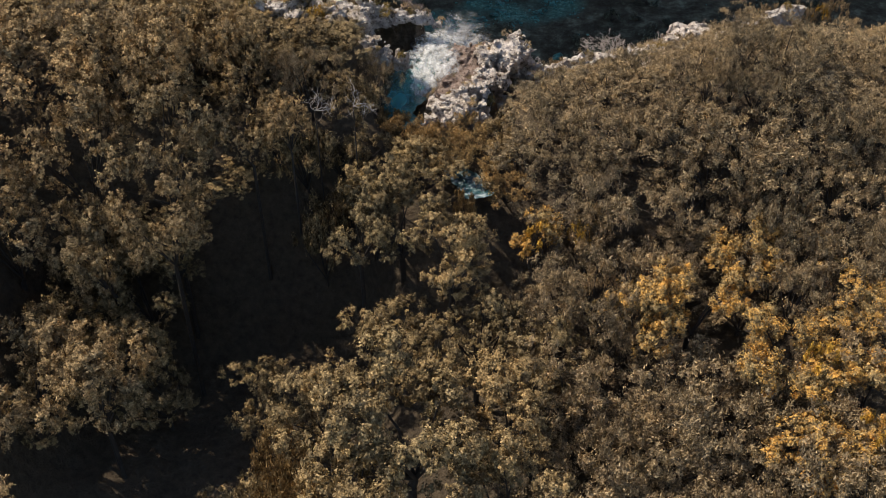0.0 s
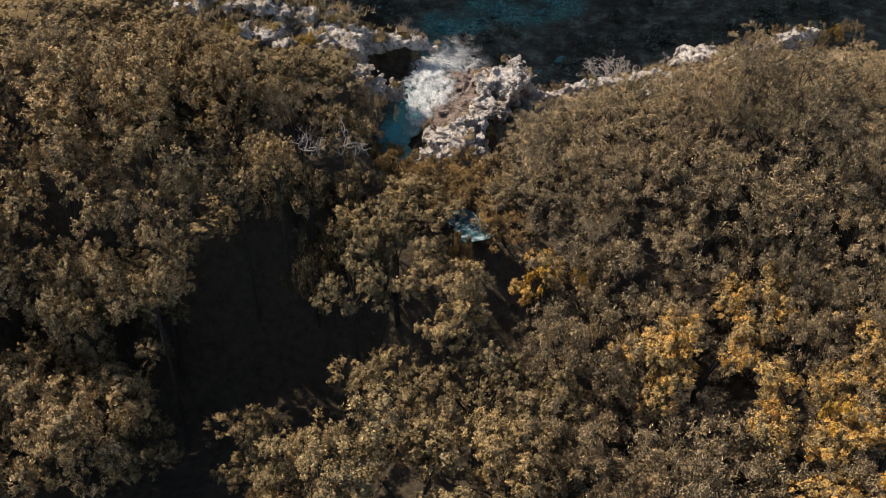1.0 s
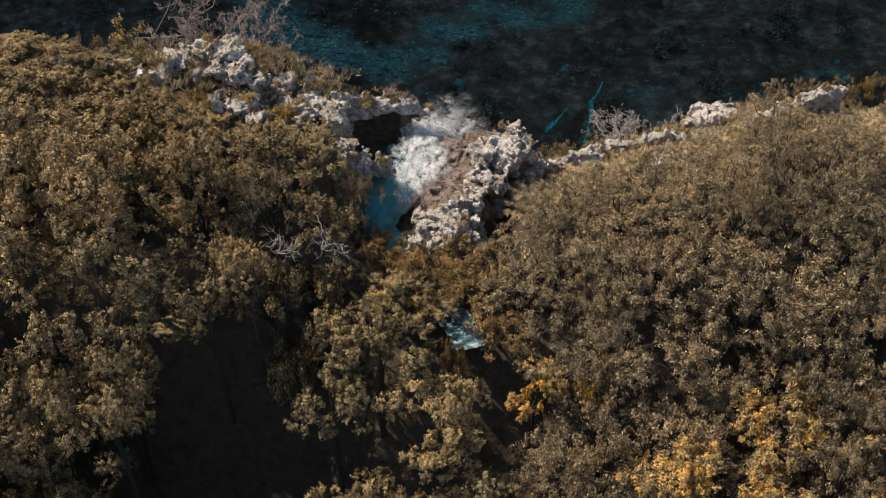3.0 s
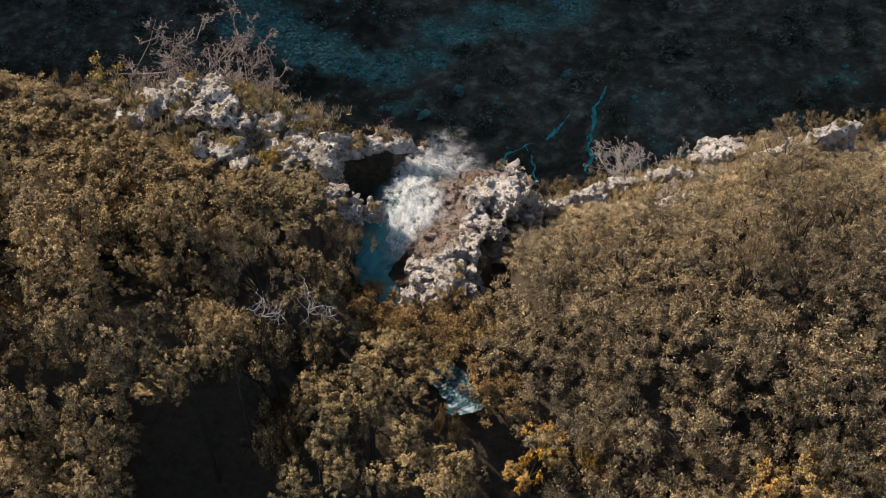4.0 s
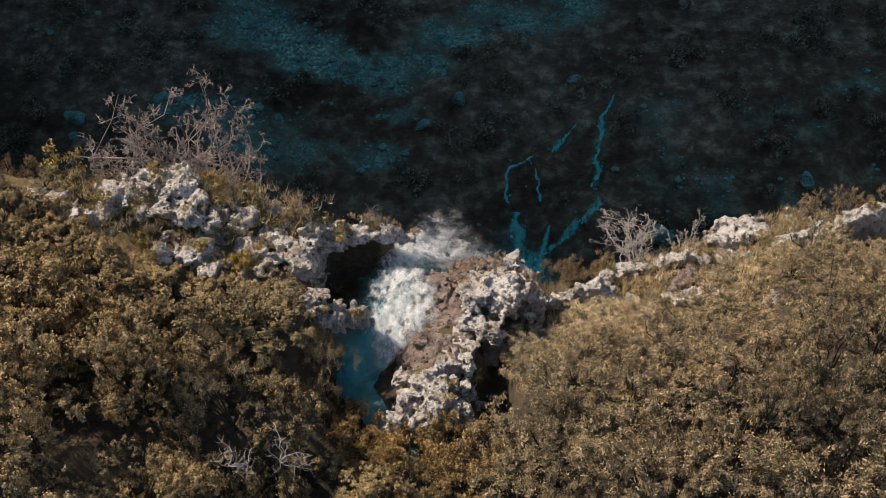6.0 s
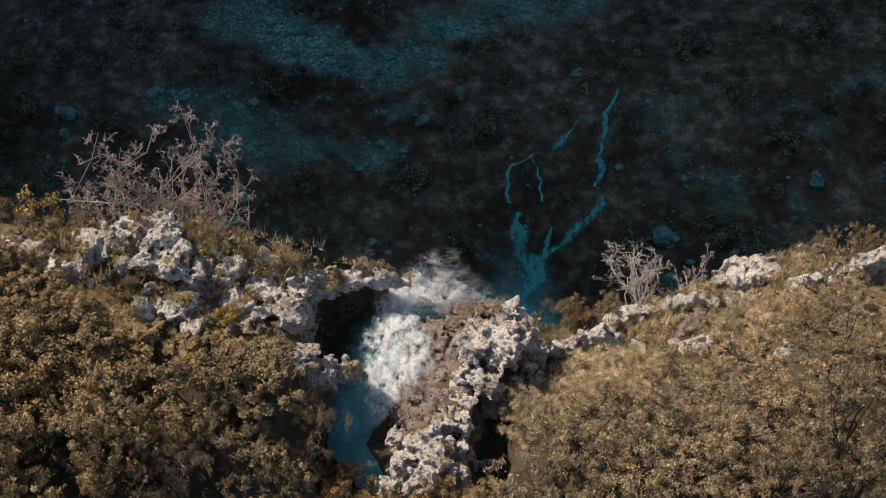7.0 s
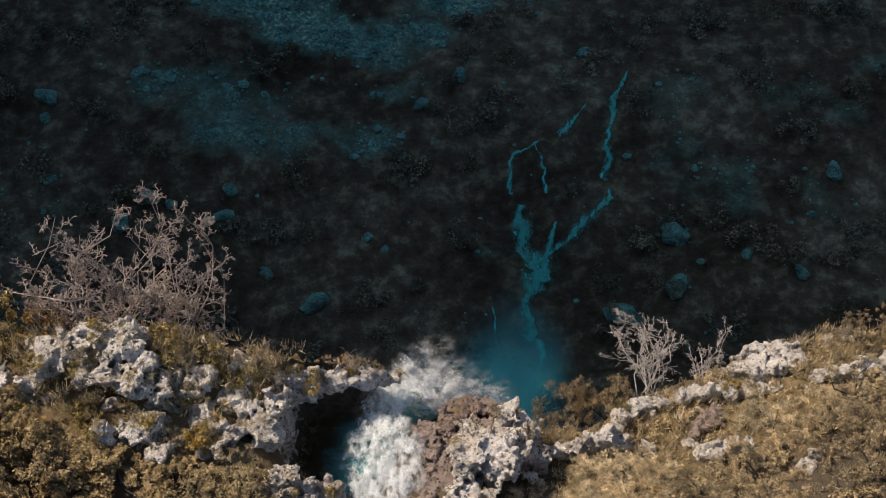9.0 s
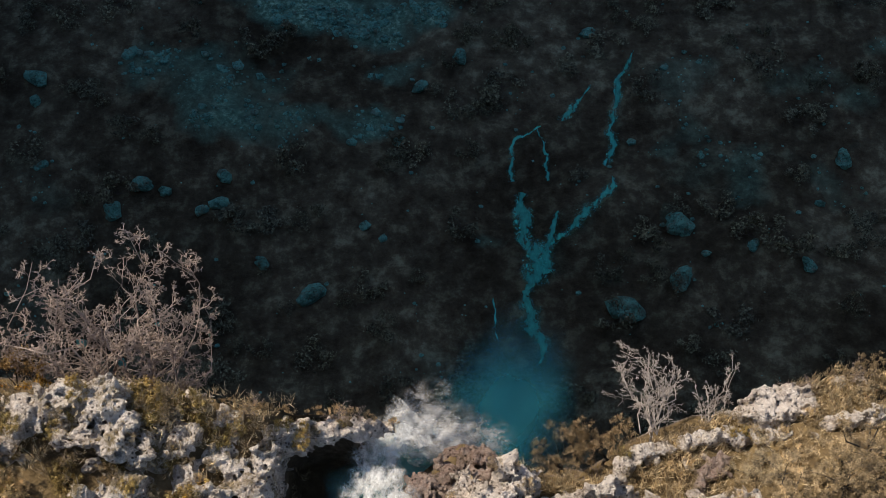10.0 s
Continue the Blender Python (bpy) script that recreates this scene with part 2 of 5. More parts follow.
def foam_material(name, water, foam, low, high, scale, stretch=(1, 1, 1), rough=0.15):
    m, nt, bsdf = material(name)
    mapping = nt.nodes.new("ShaderNodeMapping")
    mapping.inputs["Scale"].default_value = stretch
    geo = nt.nodes.new("ShaderNodeNewGeometry")
    nt.links.new(geo.outputs["Position"], mapping.inputs["Vector"])
    n = noise_tex(nt, mapping.outputs[0], scale, 8.0, 0.65)
    f = color_ramp(nt, n, [(low, (0, 0, 0)), (high, (1, 1, 1))])
    nt.links.new(mix_color(nt, f, water, foam), bsdf.inputs["Base Color"])
    r = nt.nodes.new("ShaderNodeMapRange")
    nt.links.new(f, r.inputs[0])
    r.inputs[3].default_value, r.inputs[4].default_value = rough, 0.75
    nt.links.new(r.outputs[0], bsdf.inputs["Roughness"])
    bump(nt, bsdf, n, 0.6, 0.15)
    return m


WATER_POOL = foam_material("pool_water", (0.015, 0.11, 0.105), (0.30, 0.48, 0.47), 0.52, 0.90, 2.0, rough=0.4)
WATER_DIM = foam_material("shallow_water", (0.015, 0.06, 0.07), (0.32, 0.38, 0.39), 0.48, 0.64, 4.2, rough=0.3)
WATER_RAPID = foam_material("white_water", (0.20, 0.34, 0.36), (0.80, 0.80, 0.79), 0.34, 0.60, 4.2, (2.0, 0.5, 1.0), 0.5)


def veil_material(name, col, density, scale, stretch, tear):
    """Spray: a thin white veil, thick in the middle of its sheet and torn towards its edges."""
    m, nt, bsdf = material(name)
    geo = nt.nodes.new("ShaderNodeNewGeometry")
    mapping = nt.nodes.new("ShaderNodeMapping")
    mapping.inputs["Scale"].default_value = stretch
    nt.links.new(geo.outputs["Position"], mapping.inputs["Vector"])
    n = noise_tex(nt, mapping.outputs[0], scale, 9.0, 0.68)
    fade = nt.nodes.new("ShaderNodeAttribute")
    fade.attribute_name = "fade"
    torn = math_node(nt, "MULTIPLY", math_node(nt, "SUBTRACT", n, 0.5), tear)
    a = math_node(nt, "ADD", fade.outputs["Fac"], math_node(nt, "MULTIPLY", torn, math_node(nt, "MINIMUM", math_node(nt, "MULTIPLY", fade.outputs["Fac"], 4.0), 1.0)))
    a = math_node(nt, "MULTIPLY", math_node(nt, "MAXIMUM", a, 0.0), density)
    a = math_node(nt, "MINIMUM", a, 0.95)
    white = nt.nodes.new("ShaderNodeBsdfDiffuse")
    white.inputs["Color"].default_value = (*col, 1)
    lucent = nt.nodes.new("ShaderNodeBsdfTranslucent")
    lucent.inputs["Color"].default_value = (*col, 1)
    half = nt.nodes.new("ShaderNodeMixShader")
    nt.links.new(white.outputs[0], half.inputs[1])
    nt.links.new(lucent.outputs[0], half.inputs[2])
    clear = nt.nodes.new("ShaderNodeBsdfTransparent")
    mix = nt.nodes.new("ShaderNodeMixShader")
    nt.links.new(a, mix.inputs[0])
    nt.links.new(clear.outputs[0], mix.inputs[1])
    nt.links.new(half.outputs[0], mix.inputs[2])
    nt.links.new(mix.outputs[0], nt.nodes["Material Output"].inputs["Surface"])
    return m


SPRAY = veil_material("spray", (0.72, 0.72, 0.71), 0.52, 3.4, (0.75, 1.3, 1.3), 4.6)
FLOW = veil_material("flow_spray", (0.84, 0.85, 0.84), 0.92, 3.0, (1.35, 0.8, 1.2), 4.7)
CURRENT = veil_material("valley_current", (0.08, 0.60, 0.56), 0.9, 1.5, (1.5, 0.7, 1), 2.2)
# spray out of the sun: the sky's blue-green is painted into both mists
SHADE_MIST = veil_material("mist", (0.07, 0.47, 0.60), 0.54, 0.35, (1, 1, 0.5), 0.5)
STREAM_SHADE_MIST = veil_material("stream_shade_mist", (0.14, 0.55, 0.58), 0.54, 0.35, (1, 1, 0.5), 0.5)


# ---------------------------------------------------------------- mesh helpers
def mesh_from(name, verts, faces, mat, smooth=False):
    """faces: an array of n x 3 or n x 4."""
    verts, faces = np.asarray(verts, np.float32), np.asarray(faces, np.int32)
    me = bpy.data.meshes.new(name)
    k = faces.shape[1]
    me.vertices.add(len(verts))
    me.vertices.foreach_set("co", verts.ravel())
    me.loops.add(faces.size)
    me.loops.foreach_set("vertex_index", faces.ravel())
    me.polygons.add(len(faces))
    me.polygons.foreach_set("loop_start", np.arange(0, faces.size, k, dtype=np.int32))
    me.polygons.foreach_set("use_smooth", np.full(len(faces), smooth))
    me.update(calc_edges=True)
    me.materials.append(mat)
    return me


def part(name, me, parent, label=""):
    ob = new(name, me)
    ob.parent = parent
    return tagged(ob, label)


def grid_faces(rows, cols):
    i = np.arange(rows - 1)[:, None] * cols + np.arange(cols - 1)[None, :]
    return np.stack([i, i + 1, i + cols + 1, i + cols], -1).reshape(-1, 4)


def tubes(paths, sides=5):
    """One mesh's verts and quads for tapered tubes, each a list of (point, radius)."""
    vs, fs, base = [], [], 0
    ring = [(math.cos(2 * math.pi * k / sides), math.sin(2 * math.pi * k / sides)) for k in range(sides)]
    for path in paths:
        pts = [Vector(p) for p, r in path]
        for i, (p, r) in enumerate(path):
            d = pts[min(i + 1, len(pts) - 1)] - pts[max(i - 1, 0)]
            a = d.orthogonal().normalized()
            b = d.normalized().cross(a)
            if i == 0:
                ref = a
            else:
                a = (ref - d.normalized() * ref.dot(d.normalized())).normalized()
                b = d.normalized().cross(a)
                ref = a
            vs.extend(pts[i] + (a * c + b * s) * r for c, s in ring)
        for i in range(len(path) - 1):
            for k in range(sides):
                q = base + i * sides
                fs.append((q + k, q + (k + 1) % sides, q + sides + (k + 1) % sides, q + sides + k))
        base += len(path) * sides
    return np.array([tuple(v) for v in vs]), np.array(fs)


def leaf_quads(rng, places, outward, size, slim=0.62, spread=0.9, lift=0.25, upright=0.0):
    """A small pointed leaf at each place, turned outwards and up with much scatter."""
    n = len(places)
    nrm = outward + rng.normal(0, spread, (n, 3)) + np.array([0, 0, lift])
    nrm /= np.linalg.norm(nrm, axis=1, keepdims=True) + 1e-9
    t = np.cross(nrm, rng.normal(0, 1, (n, 3)))
    t /= np.linalg.norm(t, axis=1, keepdims=True) + 1e-9
    if upright:
        t = t * (1 - upright) + (outward * 0.5 + np.array([0, 0, 1.0])) * upright
        t /= np.linalg.norm(t, axis=1, keepdims=True) + 1e-9
        nrm = np.cross(t, rng.normal(0, 1, (n, 3)))
        nrm /= np.linalg.norm(nrm, axis=1, keepdims=True) + 1e-9
    b = np.cross(nrm, t)
    s = size * rng.uniform(0.6, 1.3, (n, 1))
    foot = places - t * s * 0.5
    v = np.stack([foot + b * s * slim * 0.5, foot - b * s * slim * 0.5, places + t * s * 0.5], 1)
    return v.reshape(-1, 3), np.arange(n * 3).reshape(-1, 3)


# ---------------------------------------------------------------- ground
def rim(x):
    """The cliff's edge: y at x."""
    return np.interp(x, [-60, -15, -9, -6, -3, -0.8, 0.6, 2.8, 5.2, 6.6, 9, 12, 16, 60], [44, 42.4, 41.6, 41.7, 41.75, 41.95, 42.2, 41.4, 41.0, 42.0, 43.0, 44.3, 44.4, 48])


STREAM = [(1.25, 30.9, 10.5), (0.9, 32.2, 10.0), (-0.8, 35.4, 9.5), (-1.75, 36.9, 9.2), (-1.35, 38.2, 9.05), (-0.95, 39.5, 8.95), (-0.65, 40.5, 8.85), (-0.1, 41.4, 8.6), (0.9, 42.4, 8.0)]


def stream_at(s):
    """Point of the gorge's stream at s from 0 (its pool) to 1 (the lip)."""
    u = np.linspace(0, 1, len(STREAM))
    return np.stack([np.interp(s, u, [p[i] for p in STREAM]) for i in range(3)], -1)


STREAM_FINE = stream_at(np.linspace(0, 1, 60))


def in_bay(x, y):
    """Below 1 inside the deep recess under the flat ledge, west of the rapids."""
    return (np.abs((x + 2.0) / 0.95) ** 4 + np.abs((y - 40.4) / 1.3) ** 4) ** 0.25


def plateau(x, y):
    x, y = np.asarray(x, float), np.asarray(y, float)
    right = 7.5 + 4.0 * np.exp(-((x - 8.5) / 6.5) ** 2 - ((y - 35 - 0.15 * np.maximum(0, x - 8)) / 4.4) ** 2) - 1.2 * ramp(y, 28, 20)
    right = right + 1.1 * ramp(x, 9.2, 12.5) * ramp(y, 44.2, 41.5)
    left = 10.9 + 1.3 * ramp(y, 35, 39) - 2.0 * ramp(x, -6.5, -0.5) * ramp(y, 37, 40) + 0.7 * ramp(x, -9, -14)
    gorge = ramp(y, 34.5, 29.5) * ramp(x, -16.5, -12.0) + 0.25 * ramp(y, 34.5, 29.5) * ramp(x, -12.0, -16.5)
    left = left - 7.5 * gorge
    mid = 5.0 + 4.6 * ramp(y, 27, 32) - 0.9 * ramp(y, 38, 41)
    edge = ramp(y, 40.7, 41.2)
    wl, wr = ramp((x + 1.2 - 0.9 * edge) / (2.2 - 1.6 * edge), 0, -1), ramp(x, 1.6, 4.0)
    z = left * wl + right * wr + mid * (1 - wl - wr)
    z = z + 0.5 * fbm(x * 0.35, y * 0.35, 0 * x, 4, 3) + 0.25 * fbm(x * 1.3, y * 1.3, 0 * x, 3, 5)
    d2 = (x[..., None] - STREAM_FINE[:, 0]) ** 2 + (y[..., None] - STREAM_FINE[:, 1]) ** 2
    k = d2.argmin(-1)
    d = np.sqrt(d2.min(-1))
    bed = STREAM_FINE[k, 2] - 0.45 + 0.25 * d
    bay = ramp(in_bay(x, y), 1.12, 0.95)
    bed = bed * (1 - bay) + np.minimum(bed, 7.5) * bay
    cut = np.maximum(ramp((d - 1.05 + 0.3 * edge) / (0.45 - 0.25 * edge), 1, 0), bay)
    hollow = ramp(np.hypot((x - 2.5) / 0.8, (y - 38.2) / 0.9), 1.0, 0.6)
    hollow = np.maximum(hollow, ramp(np.hypot((x - 2.25) / 0.6, (y - 36.6) / 1.3), 1.0, 0.6))
    z = z - 1.5 * hollow
    return z * (1 - cut) + np.minimum(z, bed) * cut


VALLEY_Z = -21.0


def valley(x, y):
    z = VALLEY_Z + 1.6 * fbm(x * 0.05, y * 0.05, 0 * x, 4, 11) + 0.8 * fbm(x * 0.22, y * 0.22, 0 * x, 4, 12)
    z = z + 0.5 * np.maximum(0, y - 95) + 0.25 * np.maximum(0, x - 60)
    return z


# gravel fans and pale turf on the valley floor: x, y, radii, how stony
PATCHES = [(-13.5, 86.5, 3, 2.5, 0.8), (-11.5, 84, 2.5, 2.2, 0.85), (-9.5, 82, 2.5, 2, 0.95), (-7, 80.5, 2.6, 1.6, 1.0), (-4, 80.8, 2.6, 1.4, 0.9), (-1.5, 82, 2.6, 1.5, 0.9), (1.5, 84, 2.6, 1.6, 0.9), (5, 85.8, 3, 1.8, 0.9), (8.5, 87.5, 3, 2, 0.8),
           (-17, 77, 3.5, 2, 0.62), (-13.5, 74.5, 4, 2, 0.66), (-9.5, 73, 4, 1.7, 0.64), (-5.2, 72.8, 2.5, 1.3, 0.58), (-10.6, 77.2, 3, 1.3, 0.5), (-2, 77.3, 2, 0.9, 0.55),
           (13.5, 75.5, 2.2, 1.6, 0.44), (14, 72.6, 1.6, 1.5, 0.4), (17.3, 69.3, 1.6, 2, 0.5), (21.5, 75.6, 2.2, 1.4, 0.34), (23.5, 73.6, 1.8, 1.6, 0.36), (23.1, 69, 1.3, 1.6, 0.46), (13.7, 66, 1, 1, 0.4), (28, 78, 3, 2, 0.35), (2.7, 65.3, 1, 0.9, 0.35)]


def scree_at(x, y):
    out = 0 * x
    wx, wy = x + 3.0 * fbm(x * 0.3, y * 0.3, 0 * x, 5, 61), y + 2.6 * fbm(x * 0.3, y * 0.3, 0 * x + 5, 5, 62)
    for a, b, ra, rb, k in PATCHES:
        out = np.maximum(out, k * ramp(np.hypot((wx - a) / ra, (wy - b) / rb), 1.6, 0.35))
    out = np.maximum(out, 0.2 * ramp(fbm(wx * 0.13, wy * 0.2, 0 * x, 3, 64), 0.02, 0.3))
    return out * (0.75 + 0.5 * fbm(x * 0.5, y * 0.5, 0 * x, 3, 63))


def shade_ridge(x, y):
    """An unseen mountain side, added in the west so that its shadow fills the valley."""
    crest = np.interp(y, [46, 75, 83, 90, 99, 105, 113, 123, 150, 300, 900], [10, 45, 76, 88, 102, 114, 128, 146, 150, 180, 20])
    return VALLEY_Z - 6 + (crest - VALLEY_Z + 6) * np.clip((-38 - x) / 42, 0, 1)


def far_steps(near, far, n):
    return near * (far / near) ** (np.arange(1, n + 1) / n)


def build_ground():
    xs = np.concatenate([np.arange(-26, -4, 0.3), np.arange(-4, 4, 0.13), np.arange(4, 28.01, 0.3)])
    xs = np.concatenate([-26 - far_steps(1.0, 2500, 34)[::-1], xs, 28 + far_steps(1.0, 2500, 30)])
    back = np.concatenate([-24 - far_steps(1.0, 2500, 22)[::-1], np.arange(-24, -7, 0.3), np.arange(-7, -0.01, 0.14)])
    cliff = np.linspace(0, 1, 24)
    front = np.concatenate([np.arange(0.4, 52, 0.5), 52 + far_steps(1.0, 2500, 26)])
    rx = rim(xs)
    shelf = 0.35 + 1.3 * ramp(xs, -4.5, -6) + 1.2 * ramp(xs, 3.2, 4.4) * ramp(xs, 10, 8.5)
    rows = []
    for d in back:
        y = rx + d
        rows.append(np.stack([xs, y, plateau(xs, y)], -1))
    top = plateau(xs, rx)
    foot_y = rx + shelf + 4.2
    for c in cliff:
        if c < 0.3:
            k = c / 0.3
            y, z = rx + shelf * k, top - 0.3 * ramp(k, 0, 0.3) - 2.3 * ramp(k, 0.1, 0.6) - 0.4 * k
        else:
            k = (c - 0.3) / 0.7
            y = rx + shelf + 4.2 * k ** 2.2
            z = (top - 3.0) * (1 - k) + valley(xs, foot_y) * k
        y = y + 0.9 * fbm(xs * 0.5, z * 0.4, 0 * xs, 4, 21) * ramp(c, 0.3, 0.5)
        rows.append(np.stack([xs, y, z], -1))
    for d in front:
        y = foot_y + d
        z = np.maximum(valley(xs, y), shade_ridge(xs, y))
        rows.append(np.stack([xs, y, z], -1))
    v = np.stack(rows)
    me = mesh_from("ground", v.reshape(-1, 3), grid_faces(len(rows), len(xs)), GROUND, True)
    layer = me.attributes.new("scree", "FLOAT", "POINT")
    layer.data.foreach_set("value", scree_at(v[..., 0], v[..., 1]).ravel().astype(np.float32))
    # leaf litter back from the rim; shrub gaps and the recess are darkened as shade
    layer = me.attributes.new("litter_shade", "FLOAT", "POINT")
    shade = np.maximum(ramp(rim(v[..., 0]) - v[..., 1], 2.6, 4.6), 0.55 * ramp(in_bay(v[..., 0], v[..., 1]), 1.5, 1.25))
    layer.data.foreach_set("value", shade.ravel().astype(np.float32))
    ob = new("ground", me)
    tagged(ob, "brown scrub-covered plateau ending in a cliff above a shaded valley", "ground", kind="structure")


build_ground()


def ground_z(x, y):
    return float(plateau(np.array([x]), np.array([y]))[0])


def shelf_z(x):
    """Height of the narrow shelf below the rim."""
    return ground_z(x, float(rim(x))) - 2.75


# ---------------------------------------------------------------- water
def ribbon(points, widths, n=60, across=9, sag=0.0, lump=0.0, seed=0, ragged=0.25):
    """Verts and faces of a stream's surface along points."""
    u = np.linspace(0, 1, len(points))
    s = np.linspace(0, 1, n)
    c = np.stack([np.interp(s, u, [p[i] for p in points]) for i in range(3)], -1)
    for i in range(2):
        c[1:-1] = (c[:-2] + c[1:-1] * 2 + c[2:]) / 4
    w = np.interp(s, np.linspace(0, 1, len(widths)), widths)
    d = np.gradient(c, axis=0)
    side = np.stack([d[:, 1], -d[:, 0], 0 * s], -1)
    side /= np.linalg.norm(side, axis=1, keepdims=True) + 1e-9
    a = np.linspace(-1, 1, across)
    wob = 1 + ragged * vnoise(s[:, None] * 17, np.sign(a)[None] * 3.0, 0, seed)
    v = c[:, None] + side[:, None] * (w[:, None] * a[None] * wob)[..., None]
    v[..., 2] += -sag * a[None] ** 2 + lump * fbm(v[..., 0] * 2.2, v[..., 1] * 2.2, v[..., 2] * 2.2, 4, seed + 5)
    return v.reshape(-1, 3), grid_faces(n, across)


v, f = ribbon(STREAM[:3], [0.5, 0.42, 0.3], lump=0.12, seed=2)
tagged(new("water", mesh_from("water", v, f, WATER_DIM, True)), "small dark teal pool with white riffles among shrubs", "stream", kind="structure")
v, f = ribbon(STREAM[2:5], [0.35, 0.5, 0.75], lump=0.08, seed=3, ragged=0.08)
tagged(new("water", mesh_from("water", v, f, WATER_POOL, True)), "teal stream in the narrow shaded gorge", "stream", kind="structure")

# courses of the valley's stream: (x, y) points, half widths
VALLEY_STREAMS = [
    ([(5.6, 57.6), (5.5, 58.8), (5.2, 60.4), (5.0, 61.7)], [0.2, 0.5, 0.6, 0.4]),
    ([(5.0, 61.7), (5.45, 62.9), (5.1, 64.2), (4.75, 66), (4.55, 68.2)], [0.4, 0.9, 0.75, 0.6, 0.35]),
    ([(5.5, 63.4), (6.15, 64.9), (6.6, 66.9)], [0.5, 0.4, 0.15]),
    ([(6.3, 65.0), (7.5, 65.7), (8.7, 67.1), (9.7, 68.2), (9.75, 69.0)], [0.2, 0.3, 0.35, 0.25, 0.15]),
    ([(9.5, 69.7), (9.9, 71.2), (10.2, 73.3), (10.35, 75.7), (11.6, 77.4)], [0.2, 0.3, 0.32, 0.28, 0.12]),
    ([(7.2, 73.2), (8.1, 74.5), (8.8, 75.7)], [0.35, 0.25, 0.1]),
    ([(4.1, 69.0), (4.5, 71.9), (6.0, 72.9)], [0.2, 0.15, 0.12]),
    ([(6.1, 69.0), (6.4, 70.9), (5.9, 72.7)], [0.18, 0.14, 0.1]),
    ([(3.2, 59.0), (3.25, 60.0), (3.2, 61.4)], [0.08, 0.15, 0.06]),
]
for n, (line, widths) in enumerate(VALLEY_STREAMS):
    v, f = ribbon([(x, y, 0) for x, y in line], [1.0 * w for w in widths], n=60, across=9, seed=70 + n, ragged=0.55)
    a = np.tile(np.abs(np.linspace(-1, 1, 9)), 60)
    v[:, 0] += 0.45 * fbm(v[:, 1] * 0.8, v[:, 0] * 0.2, 0 * v[:, 0], 4, 80)
    v[:, 1] += 0.45 * fbm(v[:, 1] * 0.5, v[:, 0] * 0.9, 0 * v[:, 0], 4, 81)
    v[:, 2] = valley(v[:, 0], v[:, 1]) + 0.32
    me = mesh_from("water", v, f, CURRENT, True)
    me.attributes.new("fade", "FLOAT", "POINT").data.foreach_set("value", (0.7 * (1 - a ** 1.3)).astype(np.float32))
    tagged(new("water", me), "turquoise braided stream on the dark valley floor", "stream", kind="structure")

waterfall = tagged(new("waterfall"), "white waterfall pouring through a rock notch over the cliff", "waterfall")
RAPID_WIDE = [0.45, 0.5, 0.58, 0.72, 0.7, 0.75]
v, f = ribbon(STREAM[3:], [w - 0.08 for w in RAPID_WIDE], n=120, across=24, sag=0.12, lump=0.15, seed=7, ragged=0.1)
part("rapid", mesh_from("rapid", v, f, WATER_POOL, True), waterfall, "teal water under the foam of the rapids")


def soft_ribbon(name, mat, points, widths, lift, thick, n, across, seed, lump=0.0, ends=(1.0, 1.0)):
    """A stream's skin of foam, thick in the middle and thinning to nothing at its edges."""
    v, f = ribbon(points, widths, n=n, across=across, lump=lump, seed=seed, ragged=0.3)
    v[:, 2] += lift
    a, s = np.meshgrid(np.linspace(-1, 1, across), np.linspace(0, 1, n))
    fade = thick * (1 - np.abs(a) ** 2) * (ends[0] + (1 - ends[0]) * ramp(s, 0, 0.25)) * (ends[1] + (1 - ends[1]) * ramp(s, 1, 0.75))
    me = mesh_from(name, v, f, mat, True)
    layer = me.attributes.new("fade", "FLOAT", "POINT")
    layer.data.foreach_set("value", fade.ravel().astype(np.float32))
    return me


haze = [(x - 0.35, y, z) for x, y, z in STREAM[3:8]]
part("mist", soft_ribbon("mist", STREAM_SHADE_MIST, haze, [0.75, 0.85, 0.85, 0.8, 0.6], 0.05, 0.8, 80, 24, 46, 0.2, (0.0, 0.1)), waterfall)
FOAM = [(-1.15, 37.0, 9.25), (-0.9, 37.8, 9.42), (-0.68, 38.5, 9.5), (-0.5, 39.1, 9.5), (-0.42, 39.7, 9.45), (-0.52, 40.3, 9.35), (-0.6, 40.9, 9.15), (-0.4, 41.5, 8.95), (-0.05, 42.0, 8.75), (0.6, 42.6, 8.2)]
FOAM_WIDE = [0.2, 0.42, 0.68, 0.95, 1.0, 0.85, 0.68, 0.62, 0.66, 0.85]
for lift, wide, thick, seed in ((0.05, 1.0, 0.62, 43), (0.13, 1.05, 0.5, 44), (0.24, 1.15, 0.42, 45)):
    part("foam", soft_ribbon("foam", FLOW, FOAM, [wide * w for w in FOAM_WIDE], lift, thick, 160, 40, seed, 0.16, (0.0, 1.0)), waterfall, "foaming white water at the lip")


def fall_path(k, x0=0.6, out=3.6, drift=2.4, drop=29.0, z0=8.2):
    """A place on the falling water's arc, k from 0 at the lip to 1 at the foot."""
    return (x0 + drift * k ** 0.8, 42.2 + out * k ** 0.5, z0 - drop * k)


v, f = ribbon([fall_path(k) for k in np.linspace(0, 1, 14) ** 1.5], [0.9, 1.0, 1.3, 1.6], n=80, across=20, lump=0.8, seed=9)
part("falling_water", mesh_from("falling_water", v, f, WATER_RAPID, True), waterfall, "falling sheet of white water")


